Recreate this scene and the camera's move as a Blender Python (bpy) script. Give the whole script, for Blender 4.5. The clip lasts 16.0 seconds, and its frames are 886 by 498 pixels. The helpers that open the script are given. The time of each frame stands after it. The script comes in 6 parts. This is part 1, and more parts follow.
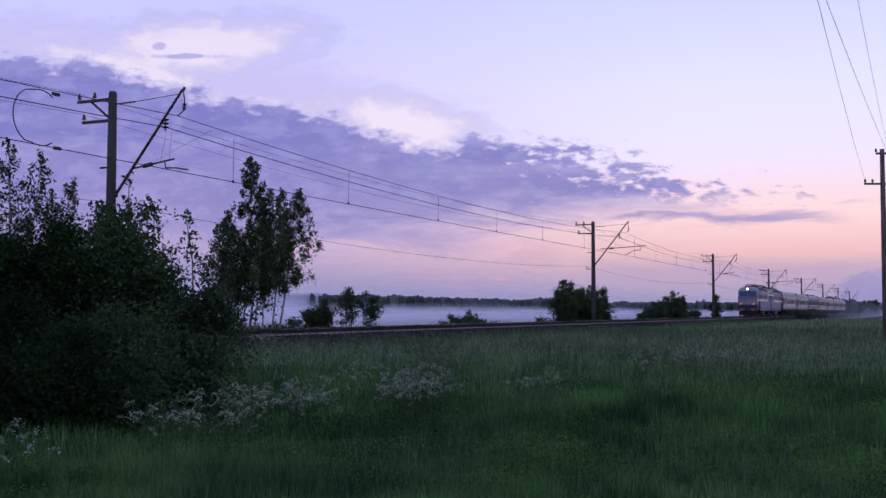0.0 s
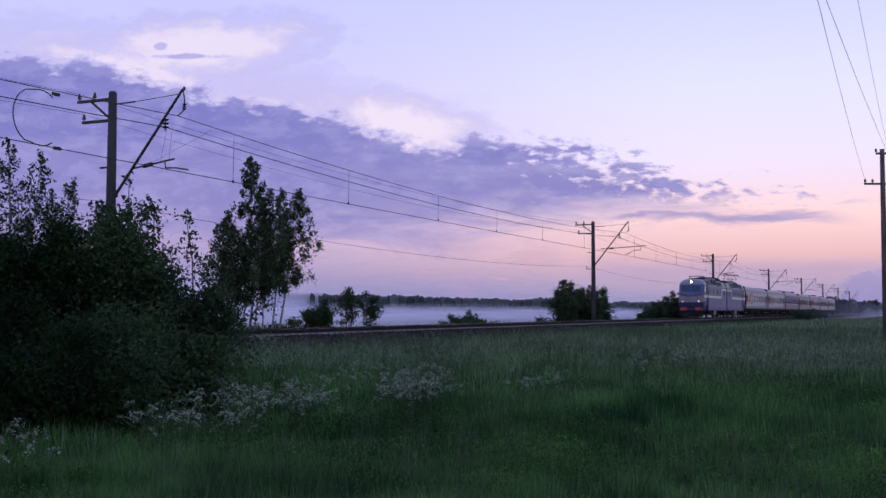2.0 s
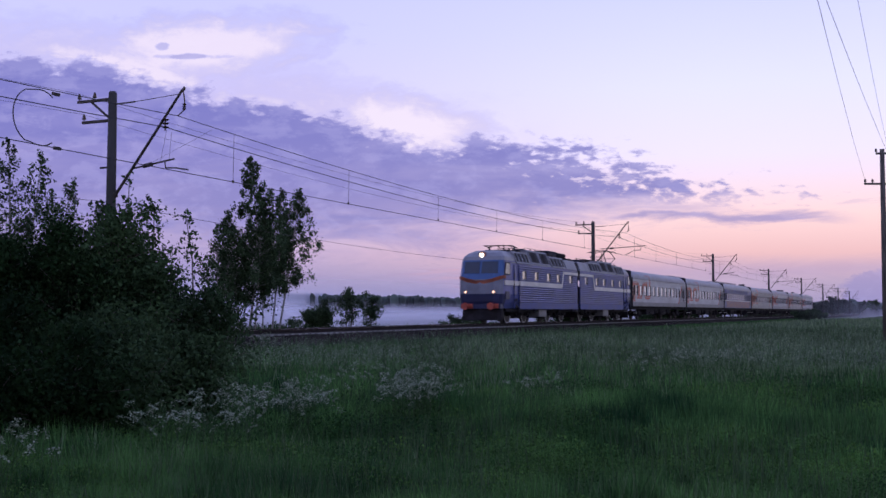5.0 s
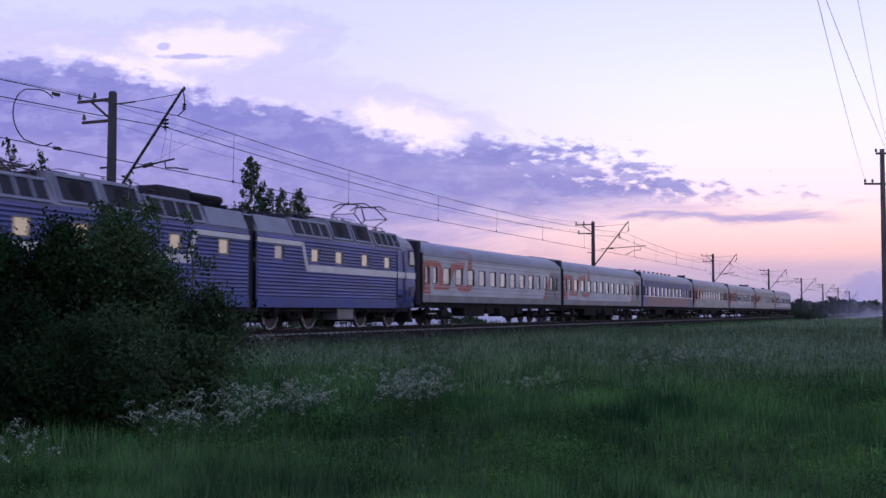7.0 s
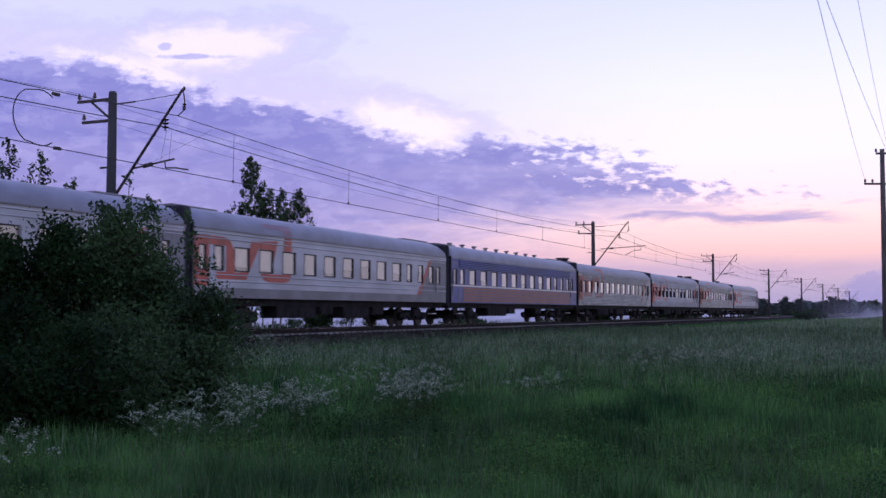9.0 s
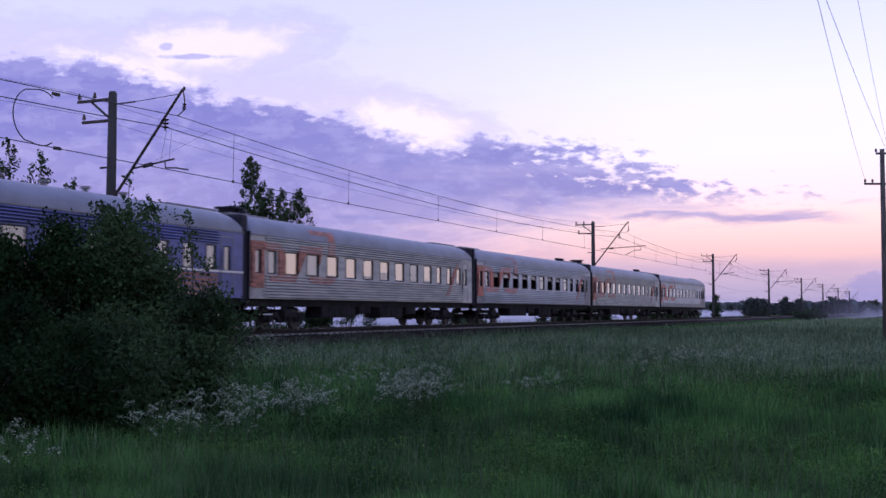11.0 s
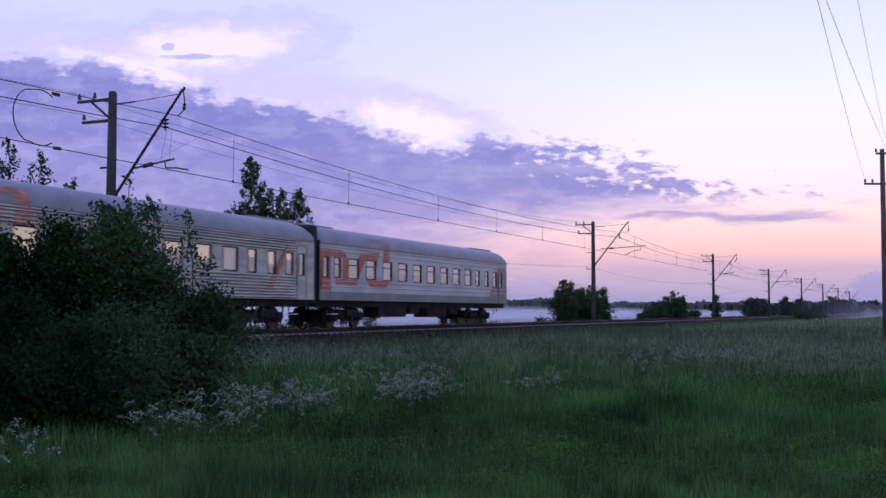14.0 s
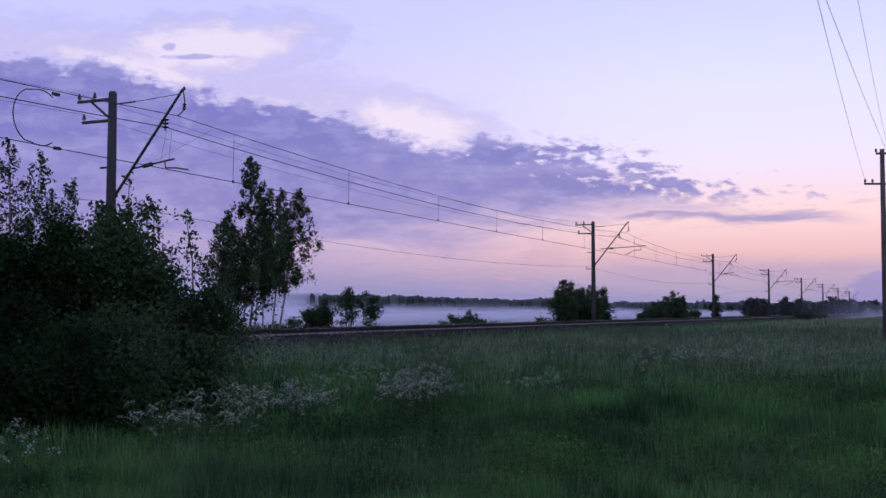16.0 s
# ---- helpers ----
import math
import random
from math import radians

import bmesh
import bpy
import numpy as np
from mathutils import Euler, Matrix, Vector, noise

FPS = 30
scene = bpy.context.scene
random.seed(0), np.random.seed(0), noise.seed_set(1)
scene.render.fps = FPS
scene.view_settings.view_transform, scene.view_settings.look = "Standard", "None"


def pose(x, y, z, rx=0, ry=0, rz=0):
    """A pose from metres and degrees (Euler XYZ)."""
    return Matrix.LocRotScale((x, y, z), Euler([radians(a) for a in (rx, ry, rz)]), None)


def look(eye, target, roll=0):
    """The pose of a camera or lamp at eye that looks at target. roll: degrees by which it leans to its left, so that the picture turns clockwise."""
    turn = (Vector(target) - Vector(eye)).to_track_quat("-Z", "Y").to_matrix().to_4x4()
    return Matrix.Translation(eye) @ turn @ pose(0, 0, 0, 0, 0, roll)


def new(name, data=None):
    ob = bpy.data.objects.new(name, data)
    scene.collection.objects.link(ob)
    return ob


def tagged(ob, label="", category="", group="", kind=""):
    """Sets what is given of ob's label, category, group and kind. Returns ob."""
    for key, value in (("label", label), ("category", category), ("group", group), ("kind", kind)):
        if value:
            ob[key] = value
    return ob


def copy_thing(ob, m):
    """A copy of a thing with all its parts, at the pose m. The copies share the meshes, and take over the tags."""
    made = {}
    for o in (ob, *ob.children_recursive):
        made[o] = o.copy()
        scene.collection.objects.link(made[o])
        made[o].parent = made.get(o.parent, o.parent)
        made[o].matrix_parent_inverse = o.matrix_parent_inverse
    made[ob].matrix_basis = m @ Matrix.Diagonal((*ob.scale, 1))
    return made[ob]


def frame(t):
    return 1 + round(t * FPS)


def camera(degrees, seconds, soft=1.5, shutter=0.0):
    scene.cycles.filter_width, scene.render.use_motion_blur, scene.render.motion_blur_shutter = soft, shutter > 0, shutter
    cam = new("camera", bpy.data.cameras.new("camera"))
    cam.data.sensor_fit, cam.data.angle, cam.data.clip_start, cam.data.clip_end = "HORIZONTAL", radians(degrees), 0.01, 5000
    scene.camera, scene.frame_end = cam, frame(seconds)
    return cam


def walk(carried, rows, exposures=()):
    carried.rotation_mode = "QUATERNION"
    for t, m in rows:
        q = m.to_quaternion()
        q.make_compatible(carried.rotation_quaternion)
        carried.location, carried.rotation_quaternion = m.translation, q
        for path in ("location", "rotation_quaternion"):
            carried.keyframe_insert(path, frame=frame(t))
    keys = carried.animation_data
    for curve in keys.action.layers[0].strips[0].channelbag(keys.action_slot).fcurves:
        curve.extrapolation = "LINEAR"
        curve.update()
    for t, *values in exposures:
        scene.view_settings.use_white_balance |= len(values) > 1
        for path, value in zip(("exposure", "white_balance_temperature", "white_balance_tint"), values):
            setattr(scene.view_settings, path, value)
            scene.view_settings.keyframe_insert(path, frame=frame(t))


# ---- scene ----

# ---- camera: a tripod in the meadow; x runs along the track, y across it, z = 0 at the rail tops ----
HEADING, TILT, EYE_Z = 24.0, 3.31, 0.74
cam = camera(44.4, 16.0, soft=1.5, shutter=0.25)
EYE = Vector((0, 0, EYE_Z))
AIM = EYE + Vector((math.cos(radians(HEADING)) * math.cos(radians(TILT)), math.sin(radians(HEADING)) * math.cos(radians(TILT)), math.sin(radians(TILT))))
walk(cam, [(0, look(EYE, AIM)), (16, look(EYE, AIM))], exposures=[(0, 0.0), (4, 0.0), (7, 0.21), (13, 0.26), (14.5, 0.14), (16, 0.0)])


# ---- world: dusk sky, after sunset ----
def nodes_of(owner):
    owner.use_nodes = True
    tree = owner.node_tree
    tree.nodes.clear()
    return tree


def node(tree, kind, inputs=None, **attributes):
    n = tree.nodes.new(kind)
    for key, value in attributes.items():
        if key == "operation":
            n.operation = value
        elif key == "use_clamp":
            n.use_clamp = value
        elif key == "interpolation_type":
            n.interpolation_type = value
        elif key == "data_type":
            n.data_type = value
        elif key == "blend_type":
            n.blend_type = value
        elif key == "uv_map":
            n.uv_map = value
    for key, value in (inputs or {}).items():
        if isinstance(value, bpy.types.NodeSocket):
            tree.links.new(value, n.inputs[key])
        else:
            n.inputs[key].default_value = value
    return n


def maths(tree, op, a, b=0.0, c=0.0, clamp=False):
    n = node(tree, "ShaderNodeMath", {0: a, 1: b, 2: c}, operation=op, use_clamp=clamp)
    return n.outputs[0]


def smooth(tree, value, lo, hi, out_lo=0.0, out_hi=1.0):
    n = node(tree, "ShaderNodeMapRange", {"Value": value, "From Min": lo, "From Max": hi, "To Min": out_lo, "To Max": out_hi}, interpolation_type="SMOOTHSTEP")
    return n.outputs[0]


def ramp(tree, value, stops, mode="LINEAR"):
    n = node(tree, "ShaderNodeValToRGB", {"Fac": value})
    cr = n.color_ramp
    cr.interpolation = mode
    while len(cr.elements) < len(stops):
        cr.elements.new(0.5)
    for e, (p, c) in zip(cr.elements, stops):
        e.position, e.color = p, (*c, 1)
    return n.outputs[0]


def mix_color(tree, fac, a, b, blend="MIX"):
    n = node(tree, "ShaderNodeMix", None, data_type="RGBA", blend_type=blend)
    for key, value in ((0, fac), (6, a), (7, b)):
        if isinstance(value, bpy.types.NodeSocket):
            tree.links.new(value, n.inputs[key])
        else:
            n.inputs[key].default_value = value if key == 0 else (*value, 1)[:4]
    return n.outputs[2]


def noise_tex(tree, vector, scale, detail=4.0, rough=0.55, distortion=0.0):
    n = node(tree, "ShaderNodeTexNoise", {"Vector": vector, "Scale": scale, "Detail": detail, "Roughness": rough, "Distortion": distortion})
    return n.outputs["Fac"]


world = bpy.data.worlds.new("dusk_sky")
scene.world = world
wt = nodes_of(world)
way = node(wt, "ShaderNodeTexCoord").outputs["Generated"]
sep = node(wt, "ShaderNodeSeparateXYZ", {0: way})
up = sep.outputs[2]
east = ramp(wt, up, [(0.0, (0.30, 0.27, 0.47)), (0.026, (0.43, 0.34, 0.50)), (0.052, (0.76, 0.47, 0.50)), (0.085, (0.91, 0.63, 0.65)),
                     (0.14, (0.79, 0.72, 0.95)), (0.20, (0.71, 0.71, 1.0)), (0.30, (0.55, 0.58, 0.99)), (0.7, (0.34, 0.40, 0.84))])
west = ramp(wt, up, [(0.0, (0.30, 0.27, 0.46)), (0.03, (0.36, 0.30, 0.50)), (0.065, (0.54, 0.42, 0.62)), (0.14, (0.66, 0.56, 0.86)), (0.25, (0.55, 0.55, 0.93)), (0.7, (0.34, 0.40, 0.84))])
behind = ramp(wt, up, [(0.0, (0.40, 0.36, 0.48)), (0.10, (0.57, 0.52, 0.63)), (0.3, (0.48, 0.49, 0.74)), (0.7, (0.30, 0.37, 0.80))])
across = sep.outputs[1]
ew = smooth(wt, across, 0.62, 0.15)
vis = mix_color(wt, ew, west, east)
allsky = mix_color(wt, smooth(wt, across, 0.0, -0.22), vis, behind)
sky = node(wt, "ShaderNodeTexSky")
sky.sky_type, sky.sun_disc, sky.sun_elevation, sky.sun_rotation = "NISHITA", False, radians(-4.0), radians(110)
both = node(wt, "ShaderNodeAddShader")
bg_a = node(wt, "ShaderNodeBackground", {"Color": allsky, "Strength": 1.13})
bg_b = node(wt, "ShaderNodeBackground", {"Color": sky.outputs[0], "Strength": 0.05})
wt.links.new(bg_a.outputs[0], both.inputs[0])
wt.links.new(bg_b.outputs[0], both.inputs[1])
node(wt, "ShaderNodeOutputWorld", {"Surface": both.outputs[0]})


# ---- materials ----
def surface(name, colour, rough=0.7, metal=0.0, vary=0.25, scale=3.0, fine=40.0, bump=0.2, island=0.0, per_object=0.0, tint=None, translucent=0.0, coat=0.0, spec=0.5, stretch=(1, 1, 1)):
    """A painted, stony, woody or leafy surface: a base colour with stains, grain and relief at two scales."""
    m = bpy.data.materials.new(name)
    t = nodes_of(m)
    where = node(t, "ShaderNodeTexCoord").outputs["Object"]
    where = node(t, "ShaderNodeMapping", {"Vector": where, "Scale": stretch}).outputs[0]
    big = noise_tex(t, where, scale, 5.0)
    small = noise_tex(t, where, fine, 3.0)
    dark = tuple(c * (1 - vary) for c in colour)
    light = tuple(min(1, c * (1 + vary)) for c in (tint or colour))
    col = mix_color(t, smooth(t, big, 0.3, 0.7), dark, light)
    grain = maths(t, "MULTIPLY_ADD", small, vary * 0.8, 1 - vary * 0.4)
    if island:
        r = node(t, "ShaderNodeNewGeometry").outputs["Random Per Island"]
        grain = maths(t, "MULTIPLY", grain, maths(t, "MULTIPLY_ADD", r, island * 2, 1 - island))
    if per_object:
        r = node(t, "ShaderNodeObjectInfo").outputs["Random"]
        grain = maths(t, "MULTIPLY", grain, maths(t, "MULTIPLY_ADD", r, per_object * 2, 1 - per_object))
    col = node(t, "ShaderNodeVectorMath", {0: col, "Scale": grain}, operation="SCALE").outputs[0]
    b = node(t, "ShaderNodeBsdfPrincipled", {"Base Color": col, "Metallic": metal, "Roughness": maths(t, "MULTIPLY_ADD", big, 0.25, rough - 0.12, clamp=True), "Coat Weight": coat, "Specular IOR Level": spec, "Coat Roughness": 0.15})
    if bump:
        bn = node(t, "ShaderNodeBump", {"Height": small, "Strength": bump, "Distance": 0.02})
        t.links.new(bn.outputs[0], b.inputs["Normal"])
    out = b.outputs[0]
    if translucent:
        tr = node(t, "ShaderNodeBsdfTranslucent", {"Color": col})
        out = node(t, "ShaderNodeMixShader", {0: translucent, 1: out, 2: tr.outputs[0]}).outputs[0]
    node(t, "ShaderNodeOutputMaterial", {"Surface": out})
    return m


def glow(name, colour, strength):
    m = bpy.data.materials.new(name)
    t = nodes_of(m)
    e = node(t, "ShaderNodeEmission", {"Color": (*colour, 1), "Strength": strength})
    node(t, "ShaderNodeOutputMaterial", {"Surface": e.outputs[0]})
    return m


def glass_pane(name, tint=(0.88, 0.90, 0.92)):
    m = bpy.data.materials.new(name)
    t = nodes_of(m)
    clear = node(t, "ShaderNodeBsdfTransparent", {"Color": (*tint, 1)})
    gloss = node(t, "ShaderNodeBsdfGlossy", {"Color": (1, 1, 1, 1), "Roughness": 0.04})
    fac = maths(t, "MULTIPLY_ADD", node(t, "ShaderNodeFresnel", {"IOR": 1.6}).outputs[0], 2.0, 0.12, clamp=True)
    out = node(t, "ShaderNodeMixShader", {0: fac, 1: clear.outputs[0], 2: gloss.outputs[0]})
    node(t, "ShaderNodeOutputMaterial", {"Surface": out.outputs[0]})
    return m


def mist_material(name, density, top, scale, west, east):
    """White droplets lit by the sky; it thins out with height and in drifts."""
    m = bpy.data.materials.new(name)
    t = nodes_of(m)
    where = node(t, "ShaderNodeTexCoord").outputs["Object"]
    z = node(t, "ShaderNodeSeparateXYZ", {0: where}).outputs[2]
    drift = noise_tex(t, node(t, "ShaderNodeMapping", {"Vector": where, "Scale": (1, 1, 6)}).outputs[0], scale, 3.0)
    edge = maths(t, "MULTIPLY_ADD", maths(t, "SUBTRACT", drift, 0.5), min(top * 0.9, 8.0), z)
    fac = maths(t, "MULTIPLY", smooth(t, edge, top, -0.2 * top), density, clamp=True)
    x = node(t, "ShaderNodeSeparateXYZ", {0: where}).outputs[0]
    fac = maths(t, "MULTIPLY", fac, maths(t, "MULTIPLY", smooth(t, x, west, west + (east - west) * 0.3), smooth(t, x, east, east - (east - west) * 0.1)))
    a = node(t, "ShaderNodeBsdfDiffuse", {"Color": (0.53, 0.52, 0.615, 1)})
    b = node(t, "ShaderNodeBsdfTranslucent", {"Color": (0.53, 0.52, 0.615, 1)})
    body = node(t, "ShaderNodeAddShader")
    t.links.new(a.outputs[0], body.inputs[0])
    t.links.new(b.outputs[0], body.inputs[1])
    clear = node(t, "ShaderNodeBsdfTransparent")
    out = node(t, "ShaderNodeMixShader", {0: fac, 1: clear.outputs[0], 2: body.outputs[0]})
    node(t, "ShaderNodeOutputMaterial", {"Surface": out.outputs[0]})
    return m


M = {}
M["soil"] = surface("meadow_soil", (0.020, 0.045, 0.012), 0.95, vary=0.5, scale=0.15, fine=9.0, bump=0.6)
M["grass"] = surface("grass_blades", (0.032, 0.112, 0.044), 0.75, vary=0.5, scale=0.75, fine=3.5, bump=0, island=0.55, tint=(0.070, 0.160, 0.046), translucent=0.3, spec=0.1)
M["straw"] = surface("seed_heads", (0.055, 0.10, 0.042), 0.8, vary=0.3, scale=0.4, fine=6.0, bump=0, island=0.4, translucent=0.3)
M["stem"] = surface("green_stems", (0.03, 0.085, 0.02), 0.6, vary=0.3, bump=0, translucent=0.2)
M["umbel"] = surface("white_umbels", (0.26, 0.31, 0.21), 0.8, vary=0.2, bump=0, island=0.25, translucent=0.25)
# dry grass tone with the far meadow's haze mixed into the colour
M["hay"] = surface("hazed_hay_grass", (0.118, 0.185, 0.100), 0.8, vary=0.45, scale=0.2, fine=0.9, bump=0, island=0.3, tint=(0.150, 0.205, 0.112), translucent=0.3, spec=0.3)
M["drift"] = surface("pale_drift", (0.21, 0.26, 0.17), 0.8, vary=0.35, scale=0.15, bump=0, island=0.4, translucent=0.25)
M["weed"] = surface("broad_weed_leaves", (0.030, 0.105, 0.036), 0.8, vary=0.5, scale=0.5, fine=4.0, bump=0, island=0.5, tint=(0.060, 0.130, 0.030), translucent=0.25, spec=0.1)
# the same willow foliage twice: skylight and shade put into two leaf colours
M["leaf_shaded"] = surface("willow_leaves", (0.013, 0.031, 0.013), 0.75, vary=0.4, scale=0.8, fine=5.0, bump=0, island=0.3, tint=(0.017, 0.037, 0.012), translucent=0.08, spec=0.03)
M["leaf_lit"] = surface("lit_willow_leaves", (0.036, 0.066, 0.030), 0.75, vary=0.4, scale=0.8, fine=5.0, bump=0, island=0.3, tint=(0.050, 0.088, 0.036), translucent=0.2, spec=0.05)
M["leaf_birch"] = surface("birch_leaves", (0.052, 0.086, 0.040), 0.7, vary=0.35, scale=0.6, fine=5.0, bump=0, island=0.45, translucent=0.35, spec=0.15)
# paler, bluer foliage: distance haze painted into the leaf colour
M["leaf_hazed"] = surface("hazed_far_leaves", (0.05, 0.068, 0.06), 0.7, vary=0.35, scale=0.05, fine=0.5, bump=0, island=0.4)
M["bark"] = surface("bark", (0.11, 0.095, 0.08), 0.9, vary=0.4, scale=4, fine=30, bump=0.6)
M["birch_bark"] = surface("birch_bark", (0.20, 0.19, 0.18), 0.85, vary=0.55, scale=6, fine=25, bump=0.4, stretch=(1, 1, 3))
M["ballast"] = surface("ballast_stone", (0.027, 0.021, 0.019), 0.95, vary=0.5, scale=1.2, fine=22.0, bump=1.0, island=0.35, spec=0.05)
M["sleeper"] = surface("sleeper_concrete", (0.19, 0.185, 0.18), 0.9, vary=0.3, scale=3, fine=30, bump=0.4, per_object=0.2)
M["rail"] = surface("rail_rust", (0.022, 0.018, 0.018), 0.8, metal=0.0, vary=0.35, scale=2, fine=30, spec=0.1)
M["rail_head"] = surface("rail_polished_head", (0.55, 0.53, 0.52), 0.25, metal=1.0, vary=0.1, scale=2, fine=20, bump=0.05)
M["concrete"] = surface("mast_concrete", (0.05, 0.049, 0.05), 0.9, vary=0.35, scale=1.5, fine=25, bump=0.4, stretch=(1, 1, 0.3))
M["steel"] = surface("weathered_steel", (0.07, 0.06, 0.055), 0.65, metal=0.5, vary=0.4, scale=5, fine=40)
M["wire"] = surface("copper_wire", (0.06, 0.055, 0.055), 0.6, metal=0.6, vary=0.2, bump=0)
M["porcelain"] = surface("brown_porcelain", (0.06, 0.035, 0.025), 0.25, vary=0.2)
M["timber"] = surface("grey_timber", (0.09, 0.08, 0.07), 0.9, vary=0.4, scale=2, fine=30, bump=0.5, stretch=(4, 4, 0.4))
M["glass"] = glass_pane("window_glass")
M["grey_paint"] = surface("light_grey_paint", (0.36, 0.375, 0.42), 0.5, vary=0.16, scale=0.7, fine=14, bump=0.06, tint=(0.40, 0.41, 0.45), coat=0.35, stretch=(0.5, 1, 1.6))
M["worn_grey"] = surface("worn_yellowed_paint", (0.335, 0.335, 0.335), 0.55, vary=0.17, scale=1.4, fine=18, bump=0.1, tint=(0.40, 0.385, 0.36), coat=0.3, stretch=(0.5, 1, 2.5))
M["roof_paint"] = surface("roof_grey", (0.175, 0.185, 0.24), 0.5, vary=0.2, scale=0.9, fine=12, bump=0.1, coat=0.1)
M["dark_grey"] = surface("dark_grey_paint", (0.16, 0.16, 0.18), 0.5, vary=0.25, scale=0.8, fine=14, bump=0.1, coat=0.15)
M["red_paint"] = surface("red_livery_paint", (0.36, 0.062, 0.040), 0.5, vary=0.3, scale=1.4, fine=14, bump=0.05, coat=0.3)
M["worn_red"] = surface("worn_red_paint", (0.34, 0.125, 0.09), 0.55, vary=0.45, scale=3.5, fine=14, bump=0.1, stretch=(0.6, 1, 3))
M["faded_red"] = surface("faded_violet_red_paint", (0.20, 0.115, 0.15), 0.5, vary=0.25, scale=1.5, fine=14, bump=0.1, coat=0.1)
M["brown_red"] = surface("brick_red_paint", (0.24, 0.10, 0.085), 0.5, vary=0.22, scale=1.2, fine=14, bump=0.1, coat=0.15)
M["blue_paint"] = surface("ultramarine_paint", (0.018, 0.040, 0.205), 0.5, vary=0.2, scale=0.8, fine=14, bump=0.06, coat=0.2)
M["violet_blue"] = surface("faded_blue_paint", (0.052, 0.070, 0.235), 0.45, vary=0.24, scale=0.9, fine=14, bump=0.06, tint=(0.068, 0.082, 0.26), coat=0.3, stretch=(0.5, 1, 1.6))
M["navy"] = surface("dark_navy_paint", (0.014, 0.018, 0.075), 0.5, vary=0.25, scale=1.0, fine=14, bump=0.05, coat=0.2)
M["azure"] = surface("azure_cab_paint", (0.016, 0.085, 0.27), 0.42, vary=0.18, scale=1.0, fine=14, bump=0.05, coat=0.3)
M["cream"] = surface("cream_white_paint", (0.62, 0.60, 0.58), 0.45, vary=0.12, scale=1.0, fine=14, bump=0.05, coat=0.2)
M["rubber"] = surface("black_rubber", (0.012, 0.012, 0.022), 0.8, vary=0.3, scale=3, fine=20)
M["under"] = surface("underframe_grime", (0.021, 0.019, 0.022), 0.85, vary=0.4, scale=2, fine=20, bump=0.3, spec=0.15)
M["wheel"] = surface("wheel_steel", (0.05, 0.045, 0.045), 0.6, metal=0.5, vary=0.3, scale=4, fine=30)
M["tyre_white"] = surface("white_tyre_rim", (0.36, 0.355, 0.35), 0.6, vary=0.25, scale=4, fine=20)
# bright cream curtain that also stands in for sky reflected in the windows
M["curtain"] = surface("curtain_with_sheen", (0.82, 0.74, 0.68), 0.9, vary=0.12, scale=2.0, fine=25, bump=0.2, per_object=0.25, translucent=0.3, stretch=(6, 1, 1))
M["inside"] = surface("dark_interior", (0.06, 0.05, 0.045), 0.9, vary=0.3)
M["headlamp"] = glow("headlamp_glow", (1.0, 0.90, 0.74), 7)
M["marker"] = glow("marker_lamp_glow", (1.0, 0.60, 0.45), 2.0)
# curtains given a dim warm emission of their own, no lamp modelled
M["cabin"] = glow("amber_glowing_curtain", (1.0, 0.70, 0.42), 0.26)
M["lamplit"] = glow("peach_glowing_curtain", (1.0, 0.68, 0.56), 0.36)


# ---- mesh helpers ----
def part(name, bm, material, parent=None, label="", smooth_shade=False):
    me = bpy.data.meshes.new(name)
    bm.normal_update()
    bm.to_mesh(me)
    bm.free()
    for mat in (material if isinstance(material, (list, tuple)) else [material]):
        me.materials.append(mat)
    if smooth_shade:
        me.polygons.foreach_set("use_smooth", [True] * len(me.polygons))
    ob = new(name, me)
    if parent:
        ob.parent = parent
    if label:
        tagged(ob, label)
    return ob


def raw(name, verts, faces, material, parent=None, label=""):
    """A mesh out of arrays: verts (n, 3), faces (m, 3 or 4)."""
    verts, faces = np.asarray(verts, np.float32), np.asarray(faces, np.int32)
    me = bpy.data.meshes.new(name)
    k = faces.shape[1]
    me.vertices.add(len(verts))
    me.vertices.foreach_set("co", verts.ravel())
    me.loops.add(faces.size)
    me.loops.foreach_set("vertex_index", faces.ravel())
    me.polygons.add(len(faces))
    me.polygons.foreach_set("loop_start", np.arange(0, faces.size, k, dtype=np.int32))
    me.update(calc_edges=True)
    me.materials.append(material)
    ob = new(name, me)
    if parent:
        ob.parent = parent
    if label:
        tagged(ob, label)
    return ob


def box(bm, x0, x1, y0, y1, z0, z1, bevel=0.0):
    vs = [bm.verts.new(p) for p in ((x0, y0, z0), (x1, y0, z0), (x1, y1, z0), (x0, y1, z0), (x0, y0, z1), (x1, y0, z1), (x1, y1, z1), (x0, y1, z1))]
    fs = [bm.faces.new([vs[i] for i in f]) for f in ((3, 2, 1, 0), (4, 5, 6, 7), (0, 1, 5, 4), (1, 2, 6, 5), (2, 3, 7, 6), (3, 0, 4, 7))]
    if bevel:
        edges = list({e for f in fs for e in f.edges})
        bmesh.ops.bevel(bm, geom=edges, offset=bevel, segments=2, affect="EDGES", profile=0.6)
    return bm


